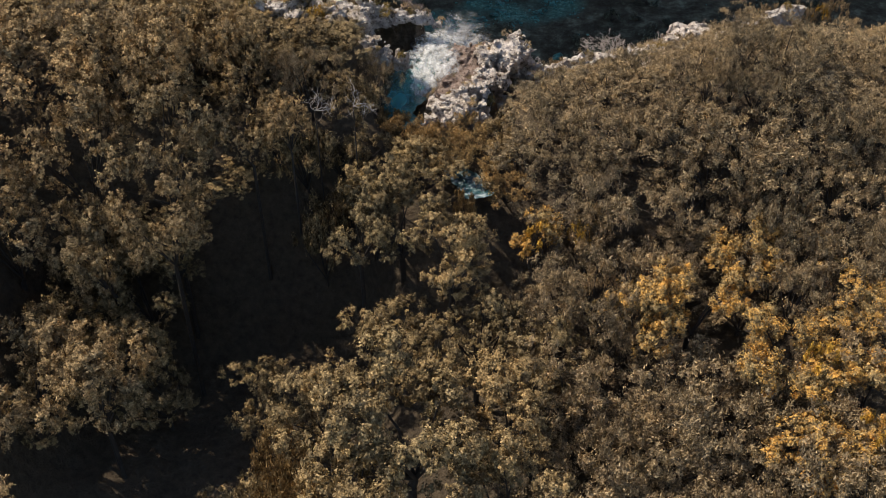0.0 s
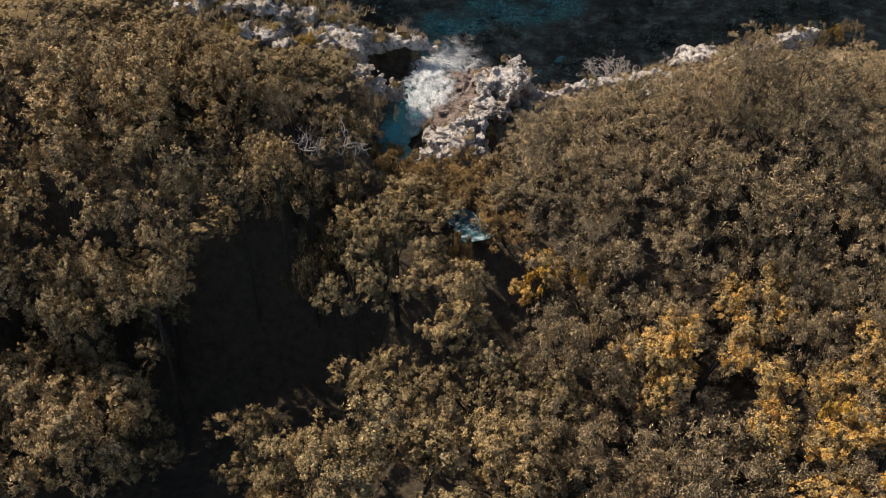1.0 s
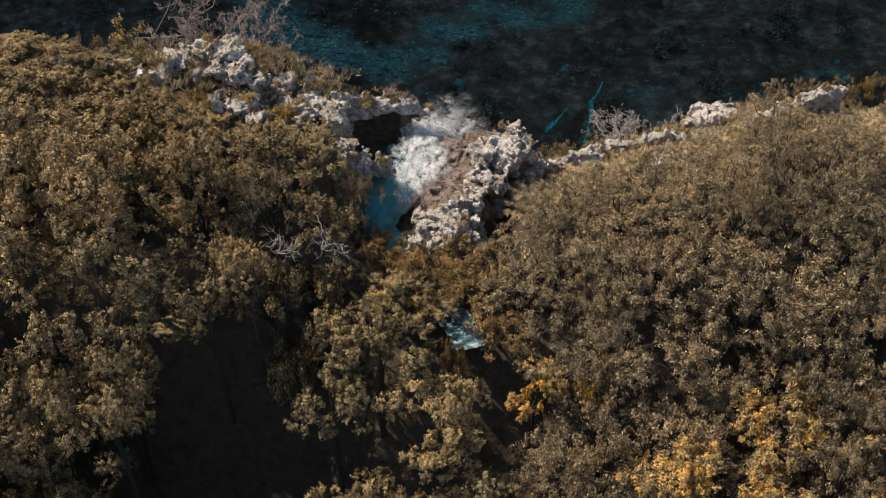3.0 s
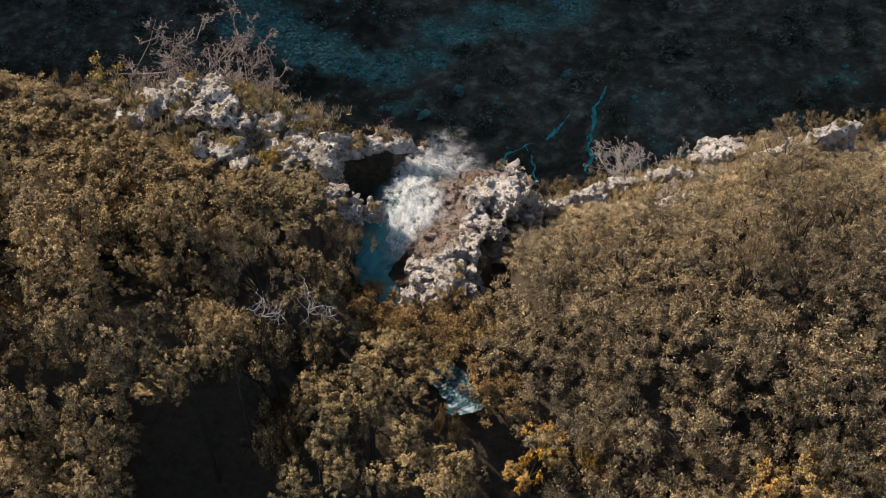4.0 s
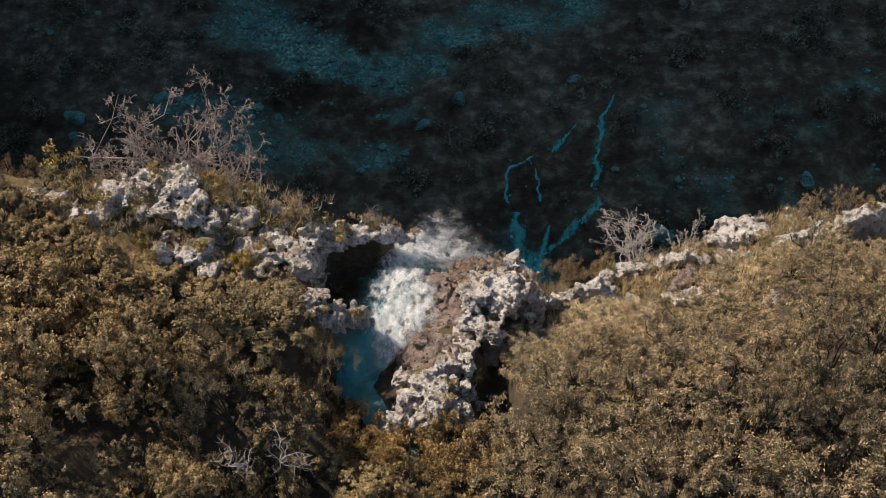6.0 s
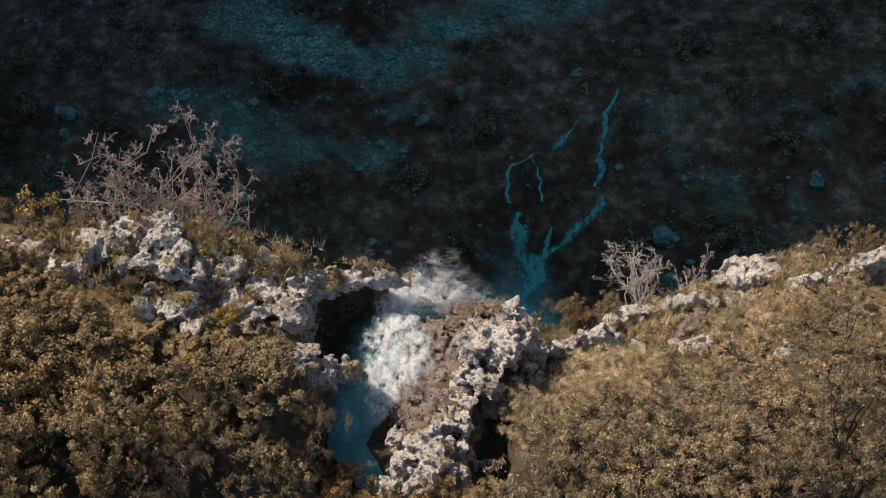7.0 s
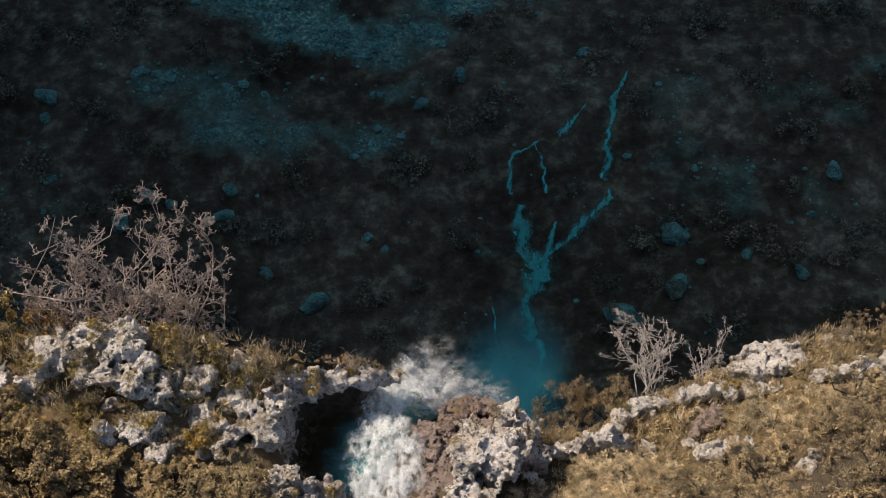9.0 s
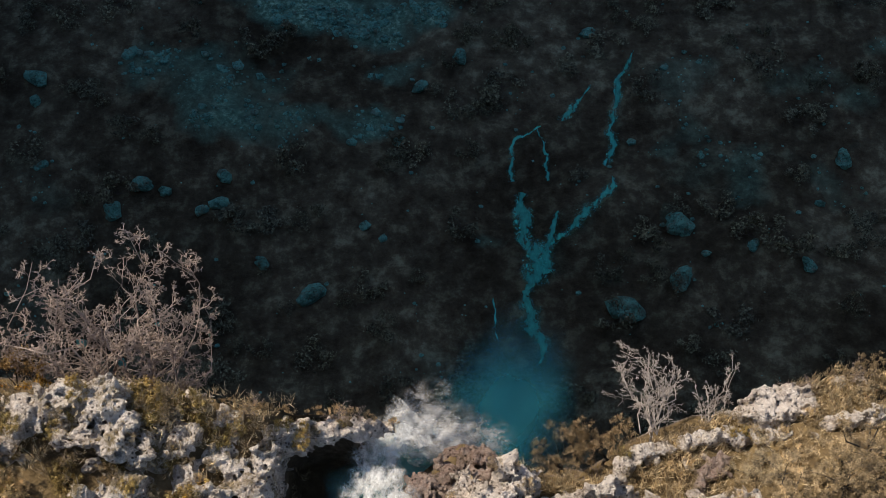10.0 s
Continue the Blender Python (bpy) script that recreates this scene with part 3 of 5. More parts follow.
def veil(name, mat, centre, right, up, rows, seed, bulge):
    """A billowing sheet of spray with an edge fade."""
    a, b = np.meshgrid(np.linspace(-1, 1, rows), np.linspace(-1, 1, rows))
    c, r, u = np.array(centre), np.array(right), np.array(up)
    nrm = np.cross(r, u)
    nrm = nrm / np.linalg.norm(nrm)
    v = c + a[..., None] * r + b[..., None] * u
    v = v + nrm * (bulge * fbm(a * 1.7, b * 1.7, 0 * a, 4, seed) - 0.4 * bulge * (a * a + b * b))[..., None]
    me = mesh_from(name, v.reshape(-1, 3), grid_faces(rows, rows), mat, True)
    layer = me.attributes.new("fade", "FLOAT", "POINT")
    rr = np.sqrt(a * a + b * b) * (1 + 0.35 * fbm(a * 2.2, b * 2.2, 0 * a + 3, 3, seed + 3))
    layer.data.foreach_set("value", (1 - ramp(rr, 0.15, 1.0)).ravel().astype(np.float32))
    return part(name, me, waterfall)


for i, (x, y, z) in enumerate([(0.55, 42.15, 8.8), (0.8, 42.0, 8.4), (1.15, 41.95, 7.9), (1.6, 41.9, 7.4)]):
    veil("spray", SPRAY, (x, y, z), (1.35, 0.1, -0.2), (0.1, 1.1, 0.75), 30, 31 + i, 0.6)
for i in range(3):
    veil("mist", SHADE_MIST, (3.3 + 0.25 * i, 47.6 + 1.7 * i, -2.6 - 4.6 * i), (3.1, 0.0, 0.0), (0.0, 2.7, 2.7), 20, 51 + i, 0.6)
veil("spray", SPRAY, (1.9, 42.2, 7.4), (1.3, 0.1, -0.2), (0.1, 0.8, 0.6), 24, 36, 0.5)
veil("mist", STREAM_SHADE_MIST, (-1.65, 37.3, 9.5), (0.75, 0.15, 0.0), (0.15, 1.25, 0.15), 16, 57, 0.25)


def droplets(n, seed):
    """Flying drops above the lip, densest over the water and thinning to the east."""
    rng = np.random.default_rng(seed)
    k = rng.random(n) ** 2.2
    c = np.stack([0.2 + 1.1 * k, 42.2 + 0.7 * k ** 0.7, 8.5 - 1.8 * k], -1) + rng.normal(0, 1, (n, 3)) * np.stack([0.26 + 0.16 * k, 0.2 + 0.1 * k, 0.2 + 0.1 * k], -1)
    s = rng.uniform(0.0015, 0.0048, (n, 1, 1))
    tet = np.array([(1, 1, 1), (-1, -1, 1), (-1, 1, -1), (1, -1, -1)], float)
    v = (c[:, None] + tet[None] * s * np.array([4.5, 1.4, 0.7])).reshape(-1, 3)
    f = (np.arange(n)[:, None, None] * 4 + np.array([(0, 1, 2), (0, 3, 1), (0, 2, 3), (1, 3, 2)])[None]).reshape(-1, 3)
    return v, f


m, nt, bsdf = material("drop")
bsdf.inputs["Base Color"].default_value = (0.8, 0.82, 0.83, 1)
bsdf.inputs["Roughness"].default_value = 0.8
bsdf.inputs["Specular IOR Level"].default_value = 0.1
tagged(part("drop", mesh_from("drop", *droplets(1000, 3), m), waterfall, "scattered bright flying drops"), kind="stuff")


# ---------------------------------------------------------------- rock
def ico(subdivisions):
    bm = bmesh.new()
    bmesh.ops.create_icosphere(bm, subdivisions=subdivisions, radius=1.0)
    bm.verts.ensure_lookup_table()
    v = np.array([vert.co[:] for vert in bm.verts])
    f = np.array([[x.index for x in face.verts] for face in bm.faces])
    bm.free()
    return v, f


ICO4, ICO3 = ico(4), ico(3)


def rock_mesh(name, seed, mat, shape=(1, 1, 1), base=ICO4, rough=1.0):
    """A block broken along random planes, then weathered with hollows and pits."""
    rng = np.random.default_rng(seed)
    p, f = base
    o = seed * 7.3
    q = p.copy()
    for i in range(11):
        n = rng.normal(0, 1, 3)
        n /= np.linalg.norm(n)
        over = np.maximum(0, q @ n - rng.uniform(0.6, 0.92))
        q = q - over[:, None] * n
    r = 1 + 0.5 * rough * fbm(p[:, 0] * 1.3 + o, p[:, 1] * 1.3, p[:, 2] * 1.3, 3, seed)
    w = q + 0.12 * np.stack([fbm(q[:, 0] * 4, q[:, 1] * 4, q[:, 2] * 4 + o + k * 9, 2, seed + k) for k in range(3)], -1)
    r = r + 0.16 * rough * (0.5 - cells(w[:, 0] * 2.6 + o, w[:, 1] * 2.6, w[:, 2] * 2.6, seed + 3))
    r = r - 0.62 * rough * np.maximum(0, 0.38 - cells(w[:, 0] * 4.2 + o, w[:, 1] * 4.2, w[:, 2] * 4.2, seed + 6))
    r = r + 0.10 * rough * fbm(q[:, 0] * 13 + o, q[:, 1] * 15, q[:, 2] * 15, 2, seed + 31)
    return mesh_from(name, q * r[:, None] * np.array(shape) * 1.12, f, mat, False)


def surface(d, origin, step):
    """Verts and quads of the zero surface of a field sampled on a grid (negative inside)."""
    inside = d < 0
    n = np.array(d.shape) - 1
    total, count = np.zeros((*n, 3)), np.zeros(n)
    corner = [(a, b, c) for a in (0, 1) for b in (0, 1) for c in (0, 1)]
    pick = lambda arr, o: arr[o[0]:o[0] + n[0], o[1]:o[1] + n[1], o[2]:o[2] + n[2]]
    for p in corner:
        for axis in range(3):
            if p[axis]:
                continue
            q = tuple(1 if k == axis else p[k] for k in range(3))
            a, b = pick(d, p), pick(d, q)
            cross = (a < 0) != (b < 0)
            t = np.where(cross, a / np.where(cross, a - b, 1.0), 0.0)
            for k in range(3):
                total[..., k] += cross * (p[k] + (t if k == axis else 0.0))
            count += cross
    used_cell = count > 0
    index = np.full(n, -1)
    index[used_cell] = np.arange(used_cell.sum())
    where = np.argwhere(used_cell)
    verts = (where + total[used_cell] / count[used_cell][:, None]) * step + origin
    faces = []
    for axis in range(3):
        u, w = (axis + 1) % 3, (axis + 2) % 3
        lo = [slice(None)] * 3
        hi = [slice(None)] * 3
        lo[axis], hi[axis] = slice(0, -1), slice(1, None)
        flips = np.argwhere(inside[tuple(lo)] != inside[tuple(hi)])
        flips = flips[(flips[:, u] > 0) & (flips[:, w] > 0) & (flips[:, u] < n[u]) & (flips[:, w] < n[w])]
        out = inside[tuple(lo)][tuple(flips.T)]
        ring = []
        for du, dw in ((-1, -1), (0, -1), (0, 0), (-1, 0)):
            c = flips.copy()
            c[:, u] += du
            c[:, w] += dw
            ring.append(index[tuple(c.T)])
        ring = np.stack(ring, -1)
        ring[~out] = ring[~out][:, ::-1]
        faces.append(ring)
    return verts, np.concatenate(faces)


def block_field(X, Y, Z, block, deep):
    x, y, top, hx, hy, hz, turn = block
    base = min(top - 2 * hz, ground_z(x, y) - 0.35) if deep else top - 2 * hz
    cz, hz = (top + base) / 2, (top - base) / 2
    c, s = math.cos(math.radians(turn)), math.sin(math.radians(turn))
    qx, qy = (X - x) * c + (Y - y) * s, -(X - x) * s + (Y - y) * c
    soft = 0.5 * min(hx, hy, hz)
    a = [np.abs(q) - h + soft for q, h in ((qx, hx), (qy, hy), (Z - cz, hz))]
    far = np.sqrt(sum(np.maximum(k, 0) ** 2 for k in a))
    return far + np.minimum(np.maximum(np.maximum(a[0], a[1]), a[2]), 0) - soft


TOPS = []


def crag(blocks, seed, mat, label, rough=1.0, pits=1.0, step=0.055, hollows=(), deep=True, category="rock outcrop", name="rock_outcrop", group="bedrock along the rim"):
    """Bedrock grown together out of blocks (x, y, top, half sizes, turn), then worn into knobs, clefts and pits."""
    lo = np.array([min(b[i] - max(b[3], b[4]) for b in blocks) - 0.4 for i in (0, 1)] + [min(min(b[2] - 1.3, b[2] - 2 * b[5]) for b in blocks)])
    hi = np.array([max(b[i] + max(b[3], b[4]) for b in blocks) + 0.4 for i in (0, 1)] + [max(b[2] for b in blocks) + 0.4])
    xs, ys, zs = (np.arange(lo[i], hi[i] + step, step) for i in range(3))
    X, Y, Z = np.meshgrid(xs, ys, zs, indexing="ij")
    d = np.full(X.shape, 9.0)
    for b in blocks:
        e = block_field(X, Y, Z, b, deep)
        k = np.maximum(0, 0.16 - np.abs(d - e)) / 0.16
        d = np.minimum(d, e) - k * k * 0.04
    for x, y, z, r in hollows:
        d = np.maximum(d, r - np.sqrt((X - x) ** 2 + (Y - y) ** 2 + 1.6 * (Z - z) ** 2))
    near = np.abs(d) < 0.42
    x, y, z = X[near], Y[near], Z[near]
    wx, wy, wz = (c + 0.22 * fbm(x * 1.6, y * 1.6, z * 1.6 + 11 * k, 2, seed + k) for k, c in enumerate((x, y, z)))
    e = -0.36 * fbm(x * 1.3, y * 1.3, z * 1.7, 3, seed + 3)
    e = e + 0.26 * (cells(wx * 1.9, wy * 1.9, wz * 2.9, seed + 4) - 0.5) - 0.26 * (cells(wx * 3.4, wy * 3.4, wz * 3.4, seed + 5) - 0.5)
    e = e + pits * (0.9 * np.maximum(0, 0.42 - cells(wx * 2.5, wy * 2.5, wz * 3.2, seed + 6)) + 0.6 * np.maximum(0, 0.44 - cells(wx * 5.0, wy * 5.0, wz * 5.0, seed + 7)))
    e = rough * e - 0.21 * fbm(x * 6.0, y * 6.0, z * 6.0, 3, seed + 8)
    d[near] += e
    d[:, :, 0] = np.maximum(d[:, :, 0], 0.01)
    d[:, :, -1] = np.maximum(d[:, :, -1], 0.01)
    v, f = surface(d, np.array([xs[0], ys[0], zs[0]]), step)
    a, b, c = (v[f[:, k]] for k in range(3))
    up = np.cross(b - a, c - b)
    up /= np.linalg.norm(up, axis=1, keepdims=True) + 1e-12
    TOPS.append(a[up[:, 2] > 0.8])
    return tagged(new(name, mesh_from(name, v, f, mat, False)), label, category, group)


def rib(points, half, tall):
    """Blocks along a line, for long thin ledges."""
    out = []
    line = np.array(points, float)
    for a, b in zip(line[:-1], line[1:]):
        c = (a + b) / 2
        out.append((c[0], c[1], c[2], np.hypot(*(b - a)[:2]) / 2 + 0.12, half, tall, math.degrees(math.atan2(b[1] - a[1], b[0] - a[0]))))
    return out


ROCK_MESHES = [rock_mesh("boulder", s, ROCK, base=ICO3, rough=1.35) for s in range(4)]


def boulder(x, y, z, size, squash=(1, 1, 0.8), turn=0.0, variant=0, label="", group="rim boulders"):
    ob = new("boulder", ROCK_MESHES[variant % len(ROCK_MESHES)])
    ob.matrix_basis = Matrix.LocRotScale((x, y, z), Euler((0.25 * math.sin(variant * 3.1), 0.25 * math.cos(variant * 2.3), turn)), [size * k for k in squash])
    return tagged(ob, label or "pitted pale limestone boulder on the cliff edge", "boulder", group)


crag([(-8.35, 41.0, 13.05, 0.5, 0.5, 0.6, 10), (-7.6, 41.15, 13.05, 0.5, 0.45, 0.7, -15), (-6.7, 41.2, 13.25, 0.5, 0.45, 0.8, 20), (-6.2, 40.55, 13.05, 0.42, 0.5, 0.8, 0),
      (-5.65, 40.2, 12.8, 0.32, 0.35, 0.7, 30), (-7.2, 40.65, 12.95, 0.65, 0.45, 0.6, 0), (-5.5, 41.2, 12.35, 0.6, 0.5, 0.8, -20), (-8.6, 40.4, 12.85, 0.35, 0.35, 0.6, 0), (-5.0, 40.85, 12.3, 0.4, 0.4, 0.8, 0), (-6.2, 41.6, 12.5, 0.5, 0.3, 0.8, 0)],
     301, ROCK_MOSSY, "weathered pale limestone outcrop with dark hollows on the cliff edge", rough=1.15, pits=1.35, hollows=[(-8.3, 40.35, 12.4, 0.33), (-7.3, 40.35, 12.3, 0.42), (-6.3, 39.95, 12.35, 0.33)])
crag([(-6.3, 39.2, 12.5, 0.35, 0.25, 0.5, 0), (-5.8, 39.35, 12.5, 0.4, 0.3, 0.5, 20), (-6.85, 39.1, 12.75, 0.25, 0.2, 0.4, 0), (-5.5, 38.75, 12.45, 0.22, 0.25, 0.4, 0)], 318, ROCK_MOSSY, "patch of broken pale limestone among shrubs")
crag([(-4.75, 39.75, 12.2, 0.34, 0.4, 0.8, 10), (-4.2, 40.35, 11.95, 0.45, 0.3, 0.8, -10), (-4.1, 39.3, 12.15, 0.42, 0.28, 0.8, 5), (-3.55, 39.75, 11.8, 0.4, 0.32, 0.9, -12), (-3.1, 40.3, 11.55, 0.34, 0.42, 1.2, 0),
      (-3.15, 39.5, 11.7, 0.32, 0.3, 1.2, 10), (-4.4, 38.9, 12.25, 0.3, 0.2, 0.6, 0), (-3.2, 41.0, 11.2, 0.42, 0.4, 1.2, 0), (-4.2, 41.25, 11.6, 0.6, 0.42, 0.8, -8), (-5.0, 41.55, 11.7, 0.45, 0.4, 0.7, 0), (-4.9, 40.5, 12.2, 0.4, 0.35, 0.7, 0)],
     332, ROCK_MOSSY, "deeply pitted cream limestone terrace stepping down to the dark recess", hollows=[(-3.75, 39.2, 11.5, 0.26), (-4.4, 39.65, 11.8, 0.2)])
crag([(-3.1, 41.3, 11.0, 0.5, 0.4, 0.5, -8), (-2.5, 41.4, 10.75, 0.45, 0.4, 0.36, -5), (-1.95, 41.55, 10.42, 0.5, 0.28, 0.22, 0), (-1.2, 41.68, 10.3, 0.48, 0.25, 0.18, 5), (-0.65, 41.8, 10.05, 0.36, 0.22, 0.17, 8), (-0.25, 41.95, 9.75, 0.22, 0.18, 0.16, 0)],
     347, ROCK, "thin pale limestone ledge over the dark recess beside the waterfall", rough=0.42, deep=False, category="rock ledge", name="rock_ledge")
crag([(-1.7, 38.4, 10.75, 0.4, 0.24, 0.3, -12), (-2.3, 38.2, 11.2, 0.36, 0.28, 0.4, 0), (-2.75, 38.35, 11.4, 0.4, 0.4, 0.5, 0)], 351, ROCK, "broken pale limestone sill below the recess", deep=False)
crag([(2.8, 40.85, 9.85, 0.26, 0.3, 0.8, 0), (3.2, 40.65, 9.5, 0.36, 0.3, 0.8, -20), (2.35, 40.2, 9.95, 0.5, 0.42, 0.7, 30), (2.45, 39.55, 10.15, 0.5, 0.5, 0.5, 15), (1.75, 39.7, 10.05, 0.42, 0.45, 0.6, 0), (2.95, 40.05, 9.75, 0.4, 0.45, 0.7, 0),
      (3.6, 39.9, 9.3, 0.3, 0.26, 0.6, 10), (3.45, 39.45, 9.1, 0.24, 0.22, 0.5, 0), (1.6, 38.8, 9.8, 0.4, 0.4, 0.6, 20), (2.15, 38.65, 9.6, 0.3, 0.24, 0.5, 0), (1.25, 38.2, 9.75, 0.4, 0.36, 0.6, 30), (1.75, 40.5, 9.5, 0.4, 0.45, 0.6, 0), (1.3, 37.7, 9.95, 0.36, 0.36, 0.6, 0)],
     362, ROCK, "craggy pale limestone outcrop above the waterfall with a shaded hollow", hollows=[(2.85, 38.75, 8.9, 0.62)])
crag([(0.65, 40.45, 9.5, 0.36, 0.32, 0.6, 0), (1.15, 40.5, 9.4, 0.36, 0.4, 0.6, 20), (1.0, 39.9, 9.4, 0.45, 0.5, 0.6, 0), (1.5, 40.9, 8.9, 0.5, 0.4, 0.6, 0), (2.0, 41.0, 8.95, 0.42, 0.3, 0.6, 0), (1.4, 41.3, 8.8, 0.4, 0.3, 0.6, 0), (2.0, 41.4, 8.8, 0.4, 0.26, 0.6, 0)], 383, ROCK_WET, "dark brown pitted travertine knob between falling water and crag", category="rock")
crag([(0.6, 39.2, 9.3, 0.7, 0.65, 0.5, 0), (0.4, 38.5, 9.5, 0.6, 0.65, 0.6, 0), (0.45, 37.8, 9.9, 0.5, 0.5, 0.6, 0), (1.05, 38.8, 9.65, 0.6, 0.7, 0.6, 0), (0.95, 37.7, 10.0, 0.45, 0.45, 0.6, 0), (0.0, 37.9, 9.4, 0.35, 0.45, 0.6, 0), (0.2, 37.3, 9.8, 0.4, 0.4, 0.6, 0), (1.2, 39.5, 9.6, 0.5, 0.5, 0.6, 0)],
     391, ROCK_WET, "wet reddish-brown travertine bank under the foam", rough=0.8, pits=0.6)
crag([(1.15, 37.0, 10.5, 0.5, 0.2, 0.5, 12), (0.65, 36.75, 10.45, 0.4, 0.2, 0.5, 35), (1.6, 36.75, 10.35, 0.2, 0.3, 0.5, 0), (0.2, 36.3, 10.5, 0.34, 0.3, 0.7, 0), (0.9, 36.25, 10.35, 0.4, 0.22, 0.6, 0), (1.45, 36.2, 10.2, 0.28, 0.26, 0.6, 0), (-0.1, 35.7, 10.7, 0.36, 0.3, 0.8, 0),
      (0.6, 35.65, 10.6, 0.42, 0.28, 0.8, 10), (1.25, 35.6, 10.35, 0.32, 0.3, 0.7, 0), (-0.1, 36.8, 10.0, 0.25, 0.3, 0.6, 0), (0.3, 35.1, 10.7, 0.4, 0.3, 0.8, 0), (-0.4, 35.1, 10.6, 0.3, 0.3, 0.8, 0)],
     402, ROCK, "pale pitted limestone shelf with grass tufts above the gorge", hollows=[(0.95, 36.6, 10.35, 0.2), (0.15, 35.95, 10.35, 0.18)])

crag(rib([(3.85, 40.25, 8.75), (4.5, 40.4, 8.72), (5.0, 40.55, 8.78), (5.4, 40.65, 8.9)], 0.16, 0.3) + [(5.4, 40.62, 8.95, 0.16, 0.18, 0.4, 0)] + rib([(5.45, 40.65, 8.75), (6.0, 40.6, 8.5), (6.4, 40.35, 8.4), (6.55, 39.9, 8.4)], 0.15, 0.3),
     411, ROCK_BARE, "thin forked pale limestone ledge beside the crag", rough=0.62, pits=0.9, category="rock ledge", name="rock_ledge")
crag(rib([(5.75, 41.0, 8.55), (5.95, 41.5, 8.25), (6.4, 41.9, 8.02), (7.1, 42.1, 7.97), (7.7, 42.2, 8.0), (8.3, 42.3, 8.08), (8.8, 42.35, 8.08)], 0.17, 0.25), 422, ROCK_BARE, "thin curved pale limestone ledge along the grassy rim",
     rough=0.3, pits=0.45, step=0.045, category="rock ledge", name="rock_ledge")
crag([(8.95, 42.35, 8.15, 0.28, 0.22, 0.4, 0), (9.4, 42.4, 8.15, 0.32, 0.24, 0.4, 10), (9.95, 42.3, 8.1, 0.36, 0.2, 0.4, 5), (10.5, 42.5, 8.12, 0.32, 0.24, 0.4, 15), (9.0, 42.9, 7.6, 0.36, 0.36, 0.7, 0), (9.9, 42.9, 7.6, 0.7, 0.4, 0.9, 0), (10.7, 43.0, 7.65, 0.4, 0.3, 0.8, 0)],
     431, ROCK_BARE, "broken pale limestone under the perched boulder", rough=0.75)
crag([(10.15, 43.15, 8.42, 0.7, 0.48, 0.5, 6), (10.75, 43.25, 8.46, 0.44, 0.4, 0.42, 12), (9.5, 43.1, 8.12, 0.36, 0.36, 0.42, 0)], 443, ROCK, "large rounded pitted boulder perched on the cliff edge", rough=0.42, pits=1.5, category="boulder", name="boulder", group="rim boulders")
crag(rib([(11.2, 42.5, 8.5), (11.8, 42.55, 8.8), (12.4, 42.55, 9.15), (13.0, 42.6, 9.45), (13.7, 42.8, 9.65), (14.6, 43.0, 9.75)], 0.19, 0.3), 452, ROCK_BARE, "long pale limestone ledge in dry grass", rough=0.4, pits=0.45, category="rock ledge", name="rock_ledge")
crag([(8.1, 40.2, 8.9, 0.32, 0.23, 0.4, 0), (8.55, 40.3, 9.02, 0.38, 0.27, 0.4, 10), (9.05, 40.4, 8.97, 0.3, 0.17, 0.4, 20)], 461, ROCK_BARE, "pale limestone slab lying in the heath", rough=0.45, pits=0.5)
crag([(10.5, 39.5, 9.5, 0.22, 0.34, 0.5, 0), (10.3, 39.1, 9.4, 0.26, 0.26, 0.5, 0)], 472, ROCK_BARE, "pale broken limestone rib among shrubs", rough=0.9)
crag([(8.05, 41.2, 8.28, 0.28, 0.26, 0.4, 0), (8.45, 41.4, 8.22, 0.28, 0.28, 0.4, 0), (7.8, 40.85, 8.4, 0.22, 0.22, 0.4, 0)], 483, ROCK_WET, "reddish weathered limestone patch in the heath", rough=0.8)
crag([(-10.1, 41.0, 12.7, 0.4, 0.35, 0.5, 0), (-10.9, 41.1, 12.7, 0.4, 0.3, 0.5, 0), (-9.7, 40.3, 12.75, 0.3, 0.3, 0.5, 0), (-12.0, 41.1, 12.75, 0.4, 0.3, 0.5, 0)], 494, ROCK, "low pale limestone ledge half hidden by shrubs")
KEEP_CLEAR = [(2.8, 40.4, 0.7), (2.2, 39.6, 0.7), (3.5, 39.9, 0.45), (1.7, 38.7, 0.5), (0.7, 36.6, 0.8), (0.2, 35.6, 0.6), (4.2, 40.4, 0.35), (5.0, 40.6, 0.35), (5.8, 40.8, 0.4), (6.4, 40.3, 0.4), (8.2, 40.1, 0.6), (8.8, 40.2, 0.6), (10.4, 39.2, 0.6), (8.2, 41.1, 0.5), (9.0, 42.2, 0.4),
              (9.6, 42.4, 0.5), (10.4, 42.6, 0.5), (11.4, 42.5, 0.35), (12.0, 42.5, 0.35), (12.7, 42.5, 0.35), (13.4, 42.7, 0.35), (5.9, 41.3, 0.35), (6.3, 41.8, 0.35), (7.0, 42.0, 0.35), (7.7, 42.1, 0.3), (8.3, 42.2, 0.3)]
small = random.Random(8)
for i in range(46):
    x = small.uniform(-9.5, 15)
    if -2.9 < x < 3.0:
        continue
    y = float(rim(x)) - 0.2 - small.random() ** 1.6 * (2.6 if x < 5 else 1.8)
    size = small.uniform(0.08, 0.22)
    boulder(x, y, ground_z(x, y) + size * 0.35, size, (1.2, 0.9, 0.8), small.uniform(0, 6), small.randrange(4), "small pale limestone rock among dry grass", "small rim rocks")


